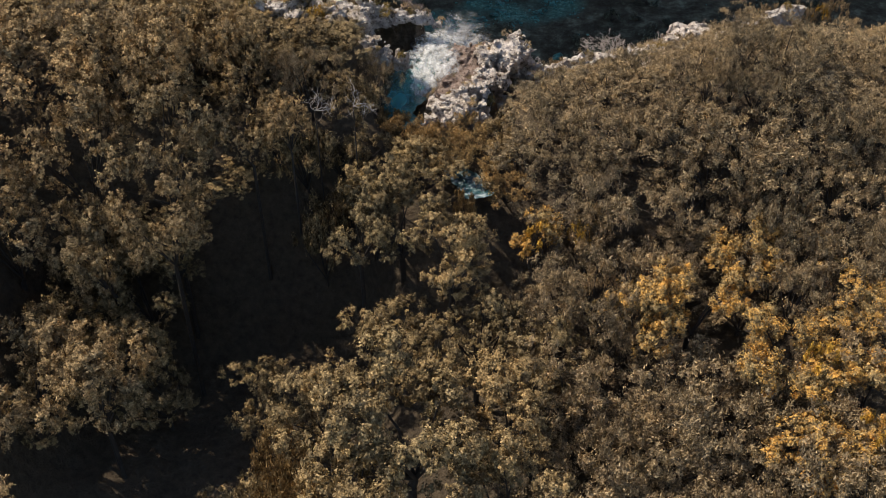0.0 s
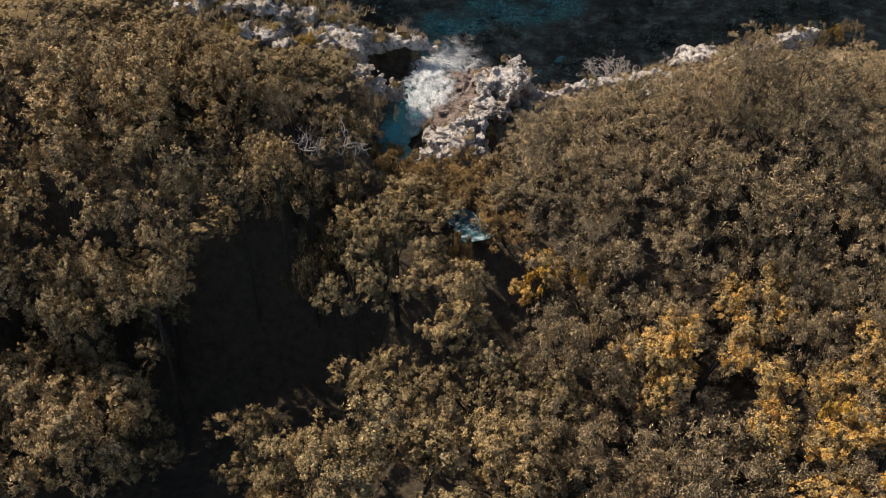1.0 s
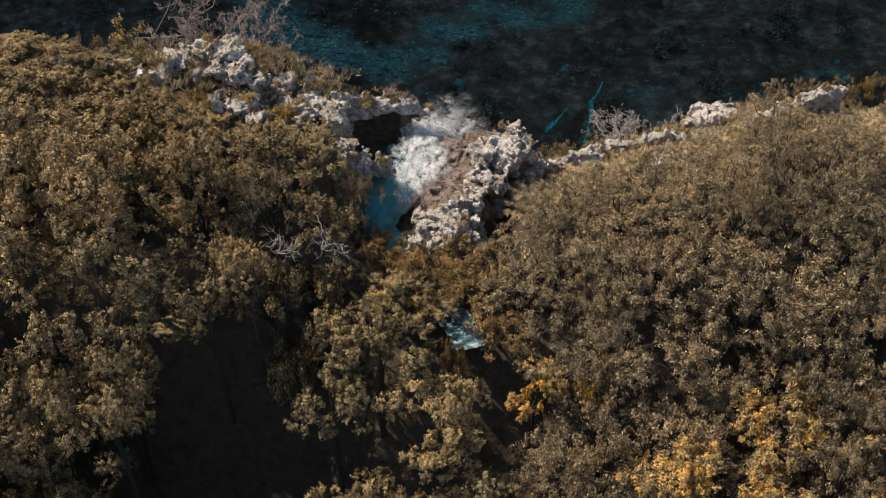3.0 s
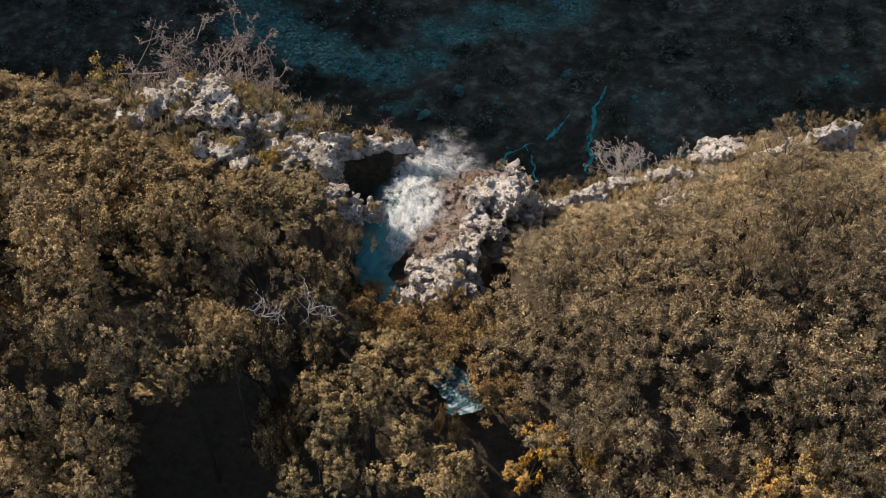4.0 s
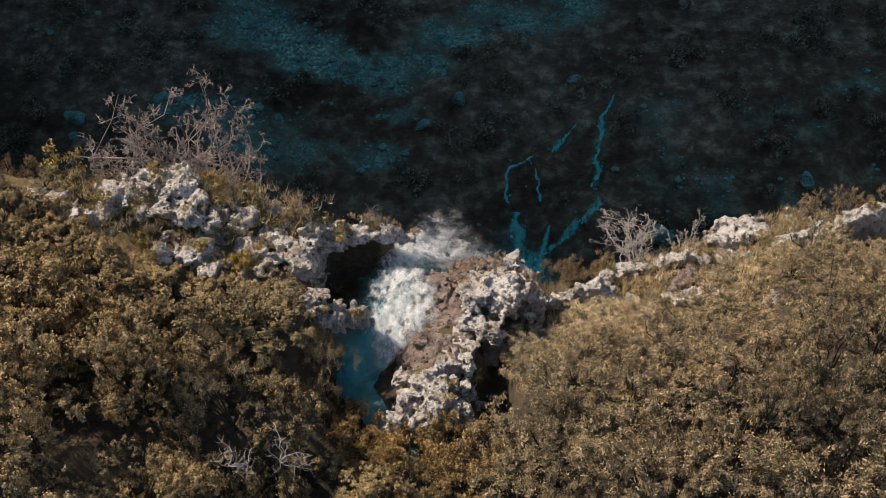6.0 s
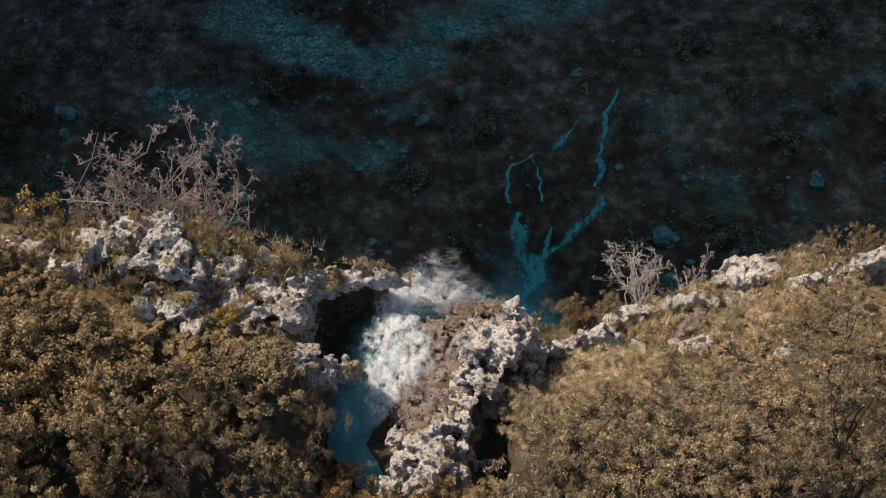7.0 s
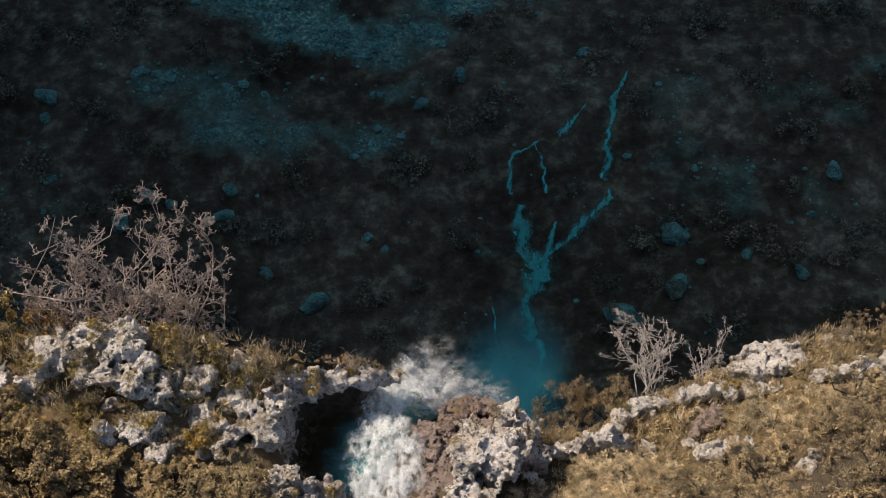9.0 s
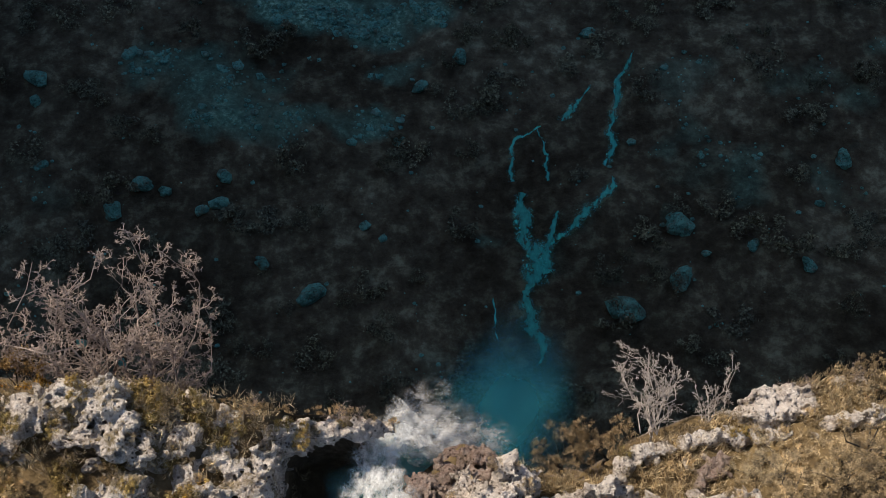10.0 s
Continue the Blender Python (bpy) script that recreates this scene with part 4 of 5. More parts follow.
# ---------------------------------------------------------------- trees and shrubs
def crown_mesh(name, seed, mat, radius, low, high, lobes, sprigs, per, leaf, slim=0.62, lift=0.25, droop=0.0, upright=0.0, tall=0.85, lobe=(0.22, 0.42)):
    """A crown of uneven lobes, each a shell of leafy sprigs, between the heights low and high."""
    rng = np.random.default_rng(seed)
    mid_z, half = (low + high) / 2, (high - low) / 2
    places, outs, centres = [], [], []
    for i in range(lobes):
        d = rng.normal(0, 1, 3)
        d[2] = abs(d[2]) * 0.9 - 0.25
        d /= np.linalg.norm(d)
        k = rng.uniform(0.55, 0.95)
        c = np.array([d[0] * radius * k, d[1] * radius * k, mid_z + d[2] * half * k])
        lr = radius * rng.uniform(*lobe)
        centres.append(c)
        bumps = max(4, sprigs // 6)
        bq = rng.normal(0, 1, (bumps, 3))
        bq[:, 2] = np.abs(bq[:, 2]) * 1.1 - 0.5 - droop
        bq /= np.linalg.norm(bq, axis=1, keepdims=True)
        pick = rng.integers(0, bumps, sprigs)
        own = rng.normal(0, 1, (sprigs, 3))
        own /= np.linalg.norm(own, axis=1, keepdims=True)
        q = bq[pick] * 0.8 + own * 0.6
        q /= np.linalg.norm(q, axis=1, keepdims=True)
        sp = c + (bq[pick] * lr * 0.85 + own * lr * rng.uniform(0.1, 0.33, (sprigs, 1))) * np.array([1, 1, tall])
        reach = leaf * 1.05
        for j in range(per):
            along = q * leaf * (j / per - 0.3) * 2.0
            places.append(sp + along + rng.normal(0, reach * 0.5, (sprigs, 3)))
            outs.append(q)
    v, f = leaf_quads(rng, np.concatenate(places), np.concatenate(outs), leaf, slim, 0.42, lift, upright)
    return mesh_from(name, v, f, mat), centres


def trunk_mesh(name, seed, centres, low, thick, root=0.5, mat=BARK, sides=6):
    rnd = random.Random(seed)
    paths = []
    lean = Vector((rnd.uniform(-0.2, 0.2), rnd.uniform(-0.2, 0.2), low))
    paths.append([(Vector((0, 0, -root)), thick * 1.25), (Vector((lean.x * 0.3, lean.y * 0.3, low * 0.5)), thick), (lean, thick * 0.75)])
    for c in centres:
        c = Vector(c)
        mid = lean.lerp(c, 0.5) + Vector((rnd.uniform(-0.2, 0.2), rnd.uniform(-0.2, 0.2), 0.15))
        paths.append([(lean, thick * 0.5), (mid, thick * 0.3), (c, thick * 0.1)])
    return mesh_from(name, *tubes(paths, sides), mat, True)


def plant(kind, seed, leaf_mat, label, category, radius, low, high, lobes, sprigs, per, leaf, thick, **more):
    """A template with its trunk and crown; it is placed by put()."""
    ob = tagged(new(kind), label, category)
    crown, centres = crown_mesh("crown", seed, leaf_mat, radius, low, high, lobes, sprigs, per, leaf, **more)
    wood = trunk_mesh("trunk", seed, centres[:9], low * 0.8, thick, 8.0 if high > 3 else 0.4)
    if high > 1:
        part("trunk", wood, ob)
    else:
        tagged(part("stem", wood, ob), kind="stuff")
    part("crown", crown, ob)
    ob["high"], ob["radius"] = high, radius
    return ob


def put(template, used, x, y, top, radius, turn, group, base=None):
    """Stand a template, or a copy once it is used, at x, y with its top at that height."""
    g = ground_z(x, y) if base is None else base
    if template["high"] > 3:
        g = max(g, top - 1.15 * template["high"] * radius / template["radius"])
    sxy, sz = radius / template["radius"], max(0.25, (top - g) / template["high"])
    m = Matrix.LocRotScale((x, y, g - 0.05), Euler((0, 0, turn)), None)
    ob = copy_thing(template, m) if template.name in used else template
    used.add(template.name)
    ob.matrix_basis = m @ Matrix.Diagonal((sxy, sxy, sz, 1))
    tagged(ob, group=group)
    return ob


used = set()
rnd = random.Random(5)
OAKS = [plant("oak_tree", 100 + i, LEAF_OAK, "evergreen oak with dull brown-olive lobed crown", "tree", 2.0, 0.4, 5.0, 13, 96, 25, 0.062, 0.09, droop=0.15, slim=0.75, tall=1.2, lobe=(0.24, 0.46)) for i in range(4)]
OLIVES = [plant("scrub_tree", 120 + i, LEAF_OLIVE, "dense olive-brown scrub tree beside the gorge", "tree", 1.8, 0.3, 3.6, 20, 56, 25, 0.062, 0.11, slim=0.7, lift=0.5) for i in range(4)]
YELLOWS = [plant("autumn_tree", 140 + i, LEAF_YELLOW, "brown scrub tree with yellow autumn leaves", "tree", 1.7, 0.9, 3.4, 20, 52, 22, 0.065, 0.10, slim=0.7, lift=0.4) for i in range(3)]
SCRUBS = [plant("shrub", 160 + i, LEAF_SCRUB, "low brown-olive maquis shrub on the slope", "shrub", 1.1, 0.3, 1.7, 18, 24, 18, 0.06, 0.05, lift=0.6, slim=0.4, upright=0.4) for i in range(4)]
WESTS = [plant("rim_shrub", 260 + i, LEAF_WEST, "dark brown-olive evergreen shrub behind the western rim", "shrub", 1.1, 0.2, 1.7, 14, 30, 18, 0.072, 0.05, lift=0.5, slim=0.6, lobe=(0.24, 0.44)) for i in range(3)]
RUSTS = [plant("rust_shrub", 180 + i, LEAF_RUST, "rust-brown shrub above the waterfall", "shrub", 1.1, 0.3, 1.7, 15, 44, 11, 0.080, 0.05, lift=0.7, slim=0.45, upright=0.35) for i in range(2)]
GREYS = [plant("grey_shrub", 190 + i, LEAF_GREY, "half-dry grey-brown shrub with thin leaves", "shrub", 1.3, 0.4, 2.0, 15, 40, 16, 0.064, 0.06, lift=0.5, slim=0.32, upright=0.4) for i in range(2)]
HEATHS = [plant("heath_cushion", 210 + i, LEAF_HEATH, "low golden-brown heath cushion near the rim", "shrub", 0.7, 0.05, 0.7, 11, 26, 13, 0.058, 0.03, lift=0.6, slim=0.23, upright=0.6) for i in range(3)]
MOSSES = [plant("moss_cushion", 220 + i, LEAF_MOSS, "yellow-green moss and herb cushion in a rock hollow", "plant", 0.5, 0.0, 0.35, 12, 26, 7, 0.059, 0.02, lift=0.4, slim=0.4) for i in range(2)]

# x, y, top, crown radius
# oaks past x -14.5 with y under 32 are unseen, added to shade the gorge
LEFT_OAKS = [(-9.2, 33.3, 16.0, 1.75), (-9.1, 30.4, 15.5, 1.8), (-12.0, 31.6, 14.6, 2.1), (-6.3, 31.5, 14.8, 1.2), (-5.0, 31.5, 14.2, 0.8), (-8.7, 28.3, 14.1, 1.5), (-11.0, 34.5, 15.8, 2.0),
             (-13.8, 34.2, 15.6, 2.2), (-14.5, 29.5, 13.0, 2.2), (-11.0, 28.6, 12.6, 1.6), (-10.8, 24.4, 11.4, 1.9), (-13.4, 24.8, 11.0, 2.0), (-6.9, 34.8, 14.8, 1.4), (-15.8, 33.2, 15.0, 2.0), (-17.4, 35.6, 15.2, 2.0), (-15.4, 35.8, 15.2, 1.7), (-16.6, 27.0, 12.6, 2.2), (-17.4, 31.4, 14.6, 2.3), (-16.4, 22.6, 11.0, 2.1), (-14.6, 19.8, 10.6, 2.1), (-17.8, 19.0, 10.6, 2.2), (-19.4, 25.0, 12.4, 2.2), (-19.6, 29.0, 13.5, 2.2), (-15.0, 22.6, 9.6, 1.8)]
for i, (x, y, top, r) in enumerate(LEFT_OAKS):
    put(OAKS[i % 4], used, x, y, top, r, i * 1.3, "oaks west of the gorge")
MIDDLE = [(-0.4, 24.3, 10.6, 1.35), (-1.4, 29.9, 12.2, 1.6), (0.3, 28.2, 11.9, 1.5), (-1.6, 26.6, 10.2, 1.4), (1.1, 26.2, 10.3, 1.5), (-1.0, 21.6, 13.0, 2.6), (-3.4, 22.6, 11.4, 1.7), (1.8, 22.6, 11.2, 1.7), (-0.6, 32.2, 11.6, 1.3), (-2.7, 29.2, 11.6, 1.2), (-2.3, 31.2, 11.8, 1.2), (3.6, 25.4, 10.3, 1.5), (-2.5, 19.2, 11.8, 2.0), (1.8, 19.4, 11.5, 1.9), (-6.4, 26.6, 6.4, 1.5), (-6.0, 22.0, 7.0, 1.4), (-4.6, 24.6, 7.2, 1.2), (-9.6, 26.6, 6.8, 1.4)]
for i, (x, y, top, r) in enumerate(MIDDLE):
    put(OLIVES[i % 4], used, x, y, top, r, i * 2.1, "scrub trees in the middle")
# hidden low trees, added to stop sunlight leaking under the oaks into the gorge
UNDER_SUN_BLOCK = [(-9.6, 31.6, 9.6, 1.7), (-10.4, 29.6, 9.2, 1.7), (-10.6, 27.4, 8.2, 1.6), (-12.0, 30.4, 9.6, 1.8), (-12.4, 27.6, 8.6, 1.7), (-13.0, 25.4, 7.6, 1.5), (-7.4, 33.0, 9.6, 1.3)]
for i, (x, y, top, r) in enumerate(UNDER_SUN_BLOCK):
    put(OLIVES[i % 4], used, x, y, top, r, i * 2.7, "undergrowth beneath the oaks")
SLOPE = [(-4.7, 32.8, 12.0, 1.0), (-5.7, 33.4, 12.6, 1.1), (-3.6, 33.0, 11.4, 0.9), (-3.1, 32.0, 10.6, 0.8), (-4.2, 31.4, 10.2, 0.9), (-2.6, 33.4, 11.2, 0.8)]
for i, (x, y, top, r) in enumerate(SLOPE):
    put(WESTS[i % 3], used, x, y, top, r, i * 2.3, "shrubs on the gorge's western bank")
YELLOW = [(7.9, 26.6, 11.4, 1.5), (10.5, 24.6, 11.1, 1.7), (6.2, 26.4, 10.5, 1.3), (12.6, 23.0, 10.8, 1.7), (9.9, 28.4, 11.3, 1.4), (12.8, 26.4, 11.0, 1.6), (3.1, 29.8, 10.6, 0.9), (11.0, 21.4, 10.5, 1.6)]
for i, (x, y, top, r) in enumerate(YELLOW):
    put(YELLOWS[i % 3], used, x, y, top, r, i * 1.7, "autumn trees")
GOLDS = [plant("golden_shrub", 240, LEAF_GOLD, "small shrub with golden yellow leaves", "shrub", 0.7, 0.2, 1.1, 8, 15, 8, 0.062, 0.03, lift=0.4, lobe=(0.14, 0.3))]
RUST = [(-5.1, 21.9, 9.2, 1.2), (-4.4, 20.6, 9.6, 1.2), (0.1, 33.1, 11.0, 0.9), (1.5, 33.2, 10.9, 0.9), (0.9, 34.3, 10.9, 0.9), (-0.9, 34.0, 11.0, 0.9), (2.0, 34.4, 10.8, 0.8), (2.2, 31.6, 10.8, 0.8), (0.75, 30.7, 11.0, 0.4), (1.7, 31.5, 10.9, 0.35), (0.0, 34.1, 10.9, 1.0), (-1.5, 34.9, 10.7, 0.8), (-1.9, 35.6, 10.4, 0.5)]
for i, (x, y, top, r) in enumerate(RUST):
    put(RUSTS[i % 2], used, x, y, top, r, i * 1.7, "shrubs above the waterfall")
LEFT_SHRUBS = [(-10.5, 41.5, 12.7, 0.7), (-12.6, 41.0, 13.1, 1.0), (-11.3, 40.4, 13.1, 0.8), (-14.2, 41.0, 13.4, 1.2), (-9.7, 39.8, 12.9, 0.7), (-3.8, 38.3, 12.0, 0.8), (-2.9, 37.9, 11.3, 0.6), (-6.8, 36.2, 13.9, 1.4), (-8.6, 37.8, 13.5, 1.3), (-3.9, 37.2, 12.7, 1.2), (-2.5, 36.4, 11.9, 1.0),
               (-5.2, 36.4, 13.5, 1.2), (-10.4, 37.2, 14.0, 1.5), (-12.4, 38.6, 13.9, 1.4), (-7.2, 38.1, 12.9, 0.9), (-4.6, 34.6, 13.8, 1.2), (-3.2, 34.2, 12.8, 1.0), (-8.8, 36.0, 14.5, 1.3), (-10.4, 39.0, 13.2, 1.0), (-14.6, 38.0, 14.2, 1.6), (-13.0, 36.4, 14.6, 1.4), (-11.7, 40.3, 13.6, 1.0), (-10.4, 40.1, 13.35, 0.8), (-13.2, 40.2, 13.9, 1.2), (-9.3, 39.5, 13.1, 0.7)]
for i, (x, y, top, r) in enumerate(LEFT_SHRUBS):
    put(WESTS[i % 3] if i % 5 else GREYS[i % 2], used, x, y, top, r, i * 1.1, "shrubs behind the western rim")

# the eastern slope: shrubs that grow smaller towards the cliff
taken = [(x, y, r) for x, y, _, r in YELLOW + MIDDLE + RUST]
for j in range(19):
    for i in range(14):
        x = 2.6 + i * 1.32 + rnd.uniform(-0.45, 0.45) + 0.6 * (j % 2)
        y = 18.0 + j * 1.3 + rnd.uniform(-0.45, 0.45)
        edge = float(rim(x)) - y
        if x > 12.8 + 0.27 * (y - 19) or edge < (3.5 if x < 9.5 else 2.4) or any((x - a) ** 2 + (y - b) ** 2 < (1.6 * c) ** 2 for a, b, c in KEEP_CLEAR) or (x < 3.2 and y > 35.2) or min(math.hypot((x - 2.4) / 0.9, (y - 28.9) / 1.3), math.hypot((x - 9.2) / 0.8, (y - 24.9) / 1.2)) < 1 or any((x - a) ** 2 + (y - b) ** 2 < (0.65 * r) ** 2 for a, b, r in taken):
            continue
        g = ground_z(x, y)
        tall = min(2.9, 0.45 + 0.17 * edge) * rnd.uniform(0.55, 1.35)
        r = (0.9 + 0.035 * edge) * rnd.uniform(0.7, 1.35)
        kind = rnd.random()
        template = GREYS[i % 2] if kind < 0.1 else SCRUBS[rnd.randrange(4)]
        put(template, used, x, y, g + tall, r, rnd.uniform(0, 6), "maquis shrubs on the eastern slope")

# heath between the shrubs and the rim
for i in range(190):
    x = rnd.uniform(3.0, 17.0)
    edge = rnd.uniform(0.75, 4.2) if x > 5 else rnd.uniform(1.4, 4.2)
    y = float(rim(x)) - edge
    if edge < 1.5 and rnd.random() < 0.55 or any((x - a) ** 2 + (y - b) ** 2 < (1.9 * c) ** 2 for a, b, c in KEEP_CLEAR):
        continue
    g = ground_z(x, y)
    put(HEATHS[i % 3], used, x, y, g + rnd.uniform(0.12, 0.3) + 0.06 * edge, rnd.uniform(0.45, 0.85), rnd.uniform(0, 6), "heath near the eastern rim")
for i in range(22):
    x = rnd.uniform(-9.8, -3.4)
    y = float(rim(x)) - rnd.uniform(0.1, 2.6)
    put(MOSSES[i % 2], used, x, y, ground_z(x, y) + rnd.uniform(0.3, 0.5), rnd.uniform(0.25, 0.45), rnd.uniform(0, 6), "moss on the western ledge")
tufts = random.Random(77)
for n, count in enumerate((12, 3, 12, 8, 2, 14, 0, 1, 8, 2, 3, 4, 0, 2)):
    for i in range(count):
        x, y, z = TOPS[n][tufts.randrange(len(TOPS[n]))]
        low = tufts.random() < 0.6
        put(MOSSES[i % 2] if low else HEATHS[i % 3], used, x, y, z + (0.16 if low else 0.24), tufts.uniform(0.16, 0.3), tufts.uniform(0, 6), "tufts rooted on the rocks", z - 0.06)

for i in range(11):
    put(HEATHS[i % 3], used, -4.3 + 0.37 * i + rnd.uniform(-0.1, 0.1), 41.95 + rnd.uniform(-0.1, 0.1), 10.95 - 0.06 * i, rnd.uniform(0.2, 0.34), i * 1.1, "dry tufts on the flat ledge", 10.35 - 0.05 * i)
for i in range(16):
    x = rnd.uniform(-9.8, -4.6)
    y = float(rim(x)) - rnd.uniform(-0.1, 2.8)
    put(HEATHS[i % 3], used, x, y, ground_z(x, y) + rnd.uniform(0.3, 0.5), rnd.uniform(0.22, 0.45), rnd.uniform(0, 6), "dry heath among the western rocks")
for i in range(48):
    x, y = -13.5 + (i % 12) * 0.85 + rnd.uniform(-0.3, 0.3), 35.6 + (i // 12) * 1.05 + rnd.uniform(-0.3, 0.3)
    if x < -3.6 and rim(x) - y > (3.3 if x > -8.2 else 2.2) and i % 3:
        put(WESTS[i % 3], used, x, y, ground_z(x, y) + rnd.uniform(0.8, 1.35) - 0.45 * float(ramp(y, 36.8, 38.2)), rnd.uniform(0.65, 0.95), rnd.uniform(0, 6), "shrubs behind the western rim")
SAPLING = plant("sapling", 250, LEAF_MOSS, "thin yellow-green sapling growing below the western rim", "tree", 0.4, 0.9, 2.4, 9, 14, 8, 0.07, 0.025, tall=0.7)
# single shrubs on the rim and on the shelf below it: template, x, y, top, radius
SINGLES = [(SAPLING, -10.2, 42.3, 13.7, 0.55), (GOLDS[0], -9.55, 41.9, 12.4, 0.42), (GOLDS[0], -4.7, 39.0, 12.7, 0.3), (GOLDS[0], -9.0, 42.3, 11.6, 0.5), (SCRUBS[1], -11.4, 42.5, 12.4, 0.9), (GREYS[0], 5.7, 42.7, 7.4, 0.9),
           (GREYS[1], 4.4, 42.4, 7.2, 0.9), (GREYS[0], 5.0, 42.7, 6.9, 0.7), (SCRUBS[2], 12.8, 44.1, 8.9, 0.5), (SCRUBS[0], 13.8, 44.2, 9.0, 0.55), (GREYS[1], 15.1, 44.2, 9.1, 0.6), (SCRUBS[3], 16.5, 44.2, 9.2, 0.6),
           (GOLDS[0], 15.9, 44.2, 9.2, 0.35), (RUSTS[0], -9.8, 42.8, 11.0, 0.9), (GOLDS[0], 3.2, 29.6, 10.7, 0.6), (GOLDS[0], 4.6, 29.9, 10.6, 0.5), (GOLDS[0], 12.6, 21.6, 11.2, 0.8), (GOLDS[0], 11.4, 24.0, 11.3, 0.7)]
for i, (template, x, y, top, r) in enumerate(SINGLES):
    put(template, used, x, y, top, r, i * 1.9, "single shrubs by the rim", shelf_z(x) if y > rim(x) else None)


# ---------------------------------------------------------------- bare trees and twigs
def branching(rng, start, way, length, radius, depth, out, wild=0.55, forks=3, rise=0.12, crook=0.2):
    p, d, path = Vector(start), Vector(way).normalized(), []
    n = 4
    for i in range(n + 1):
        path.append((p.copy(), radius * (1 - 0.5 * i / n)))
        d = (d + Vector([rng.gauss(0, crook) for _ in range(3)]) + Vector((0, 0, rise * 0.4))).normalized()
        p = p + d * length / n
        if depth and i >= 1:
            for k in range(forks if i == n else rng.choice((0, 1, 1))):
                side = (d + Vector([rng.gauss(0, wild) for _ in range(3)])).normalized()
                branching(rng, path[-1][0], side, length * rng.uniform(0.5, 0.78), radius * 0.55, depth - 1, out, wild, forks, rise, crook)
    out.append(path)


def bare_plant(kind, seed, base, stems, length, radius, depth, mat, label, category, root=0.3, root_mat=None, **more):
    rng = random.Random(seed)
    ob = tagged(new(kind), label, category)
    ob.location = base
    stem, thin = [[(Vector((0.05, -0.1, -root)), radius * 1.3), (Vector((0.02, -0.05, -root / 2)), radius * 1.15), (Vector((0, 0, 0.05)), radius)]], []
    thick = [] if root_mat else stem
    if root_mat:
        part("root", mesh_from("root", *tubes(stem, 5), root_mat, True), ob)
    for way in stems:
        out = []
        branching(rng, (0, 0, 0), way, length * rng.uniform(0.8, 1.15), radius, depth, out, **more)
        for path in out:
            (thick if path[0][1] > radius * 0.4 else thin).append(path)
    part("trunk", mesh_from("trunk", *tubes(thick, 5), mat, True), ob)
    part("crown", mesh_from("crown", *tubes(thin, 3), mat), ob, "tangle of leafless twigs")
    return ob


def limb(rng, a, b, radius, depth, out, bow=0.14, side=9, spread=0.75):
    """A crooked limb from a to b that forks into shorter and shorter twigs."""
    a, b = Vector(a), Vector(b)
    length = (b - a).length
    n = 7 if depth > 1 else 4
    swing = Vector([rng.gauss(0, bow) for _ in range(3)]) * length
    path = []
    for i in range(n + 1):
        k = i / n
        p = a.lerp(b, k) + swing * math.sin(math.pi * k) + Vector([rng.gauss(0, 0.035) for _ in range(3)]) * length * (0 < i < n)
        path.append((p, radius * (1 - 0.68 * k)))
    out.append((depth, path))
    if not depth:
        return
    for c in range(side):
        k = 0.22 + 0.78 * (c + rng.random()) / side
        i = min(n - 1, int(k * n))
        p = path[i][0].lerp(path[i + 1][0], k * n - i)
        way = (path[i + 1][0] - path[i][0]).normalized() + Vector([rng.gauss(0, spread) for _ in range(3)])
        reach = length * (rng.uniform(0.15, 0.36) if depth > 2 else rng.uniform(0.3, 0.54)) * (1.2 - 0.75 * k)
        limb(rng, p, p + way.normalized() * reach, path[i][1] * 0.6, depth - 1, out, bow, max(3, side - 2), spread)


def bare_tree(kind, seed, base, tips, radius, depth, mat, label, category, root, side, spread, twig, fan, bow=0.14, more=1, scatter=0.4):
    rng = random.Random(seed)
    ob = tagged(new(kind), label, category)
    ob.location = base
    foot = Vector(base)
    out = []
    tips = [Vector(tip) for tip in tips]
    tips += [tip + Vector([rng.gauss(0, scatter) for _ in range(3)]) for tip in tips for _ in range(more)]
    for tip in tips:
        limb(rng, (rng.gauss(0, radius * fan), rng.gauss(0, radius * 2), 0), (Vector(tip) - foot) * 0.91, radius * rng.uniform(0.7, 1.0), depth, out, bow, side, spread)
    out = [(k, [(p, max(r, twig)) for p, r in path]) for k, path in out]
    part("trunk", mesh_from("trunk", *tubes([[(Vector((0.1, -0.5, -root)), radius * 2), (Vector((0.05, -0.2, -root / 2)), radius * 1.7), (Vector((0, 0, 0.08)), radius * 1.5)]], 6), mat, True), ob)
    for k, path in out:
        if k == depth:
            part("limb", mesh_from("limb", *tubes([path], 5), mat, True), ob)
    part("crown", mesh_from("crown", *tubes([path for k, path in out if k < depth], 3), mat), ob, "tangle of leafless twigs")
    return ob


bare_tree("bare_tree", 11, (-7.0, 42.9, 9.7), [(-6.0, 45.9, 12.8), (-7.5, 45.8, 12.8), (-9.7, 44.1, 12.8), (-8.5, 44.9, 12.7), (-7.2, 44.1, 12.6), (-8.9, 43.5, 11.9), (-5.8, 44.6, 10.8), (-6.2, 44.8, 12.5), (-4.9, 45.2, 9.6), (-5.0, 44.0, 9.8), (-9.3, 43.3, 10.9), (-6.6, 43.6, 11.6), (-7.8, 43.4, 11.3), (-9.9, 43.6, 11.6), (-5.3, 44.3, 10.2), (-5.6, 45.3, 11.6)],
          0.034, 3, TWIG, "leafless pinkish-brown tree leaning out from below the rim", "tree", 1.6, 10, 0.85, 0.007, 18, 0.18, 1, 0.55)
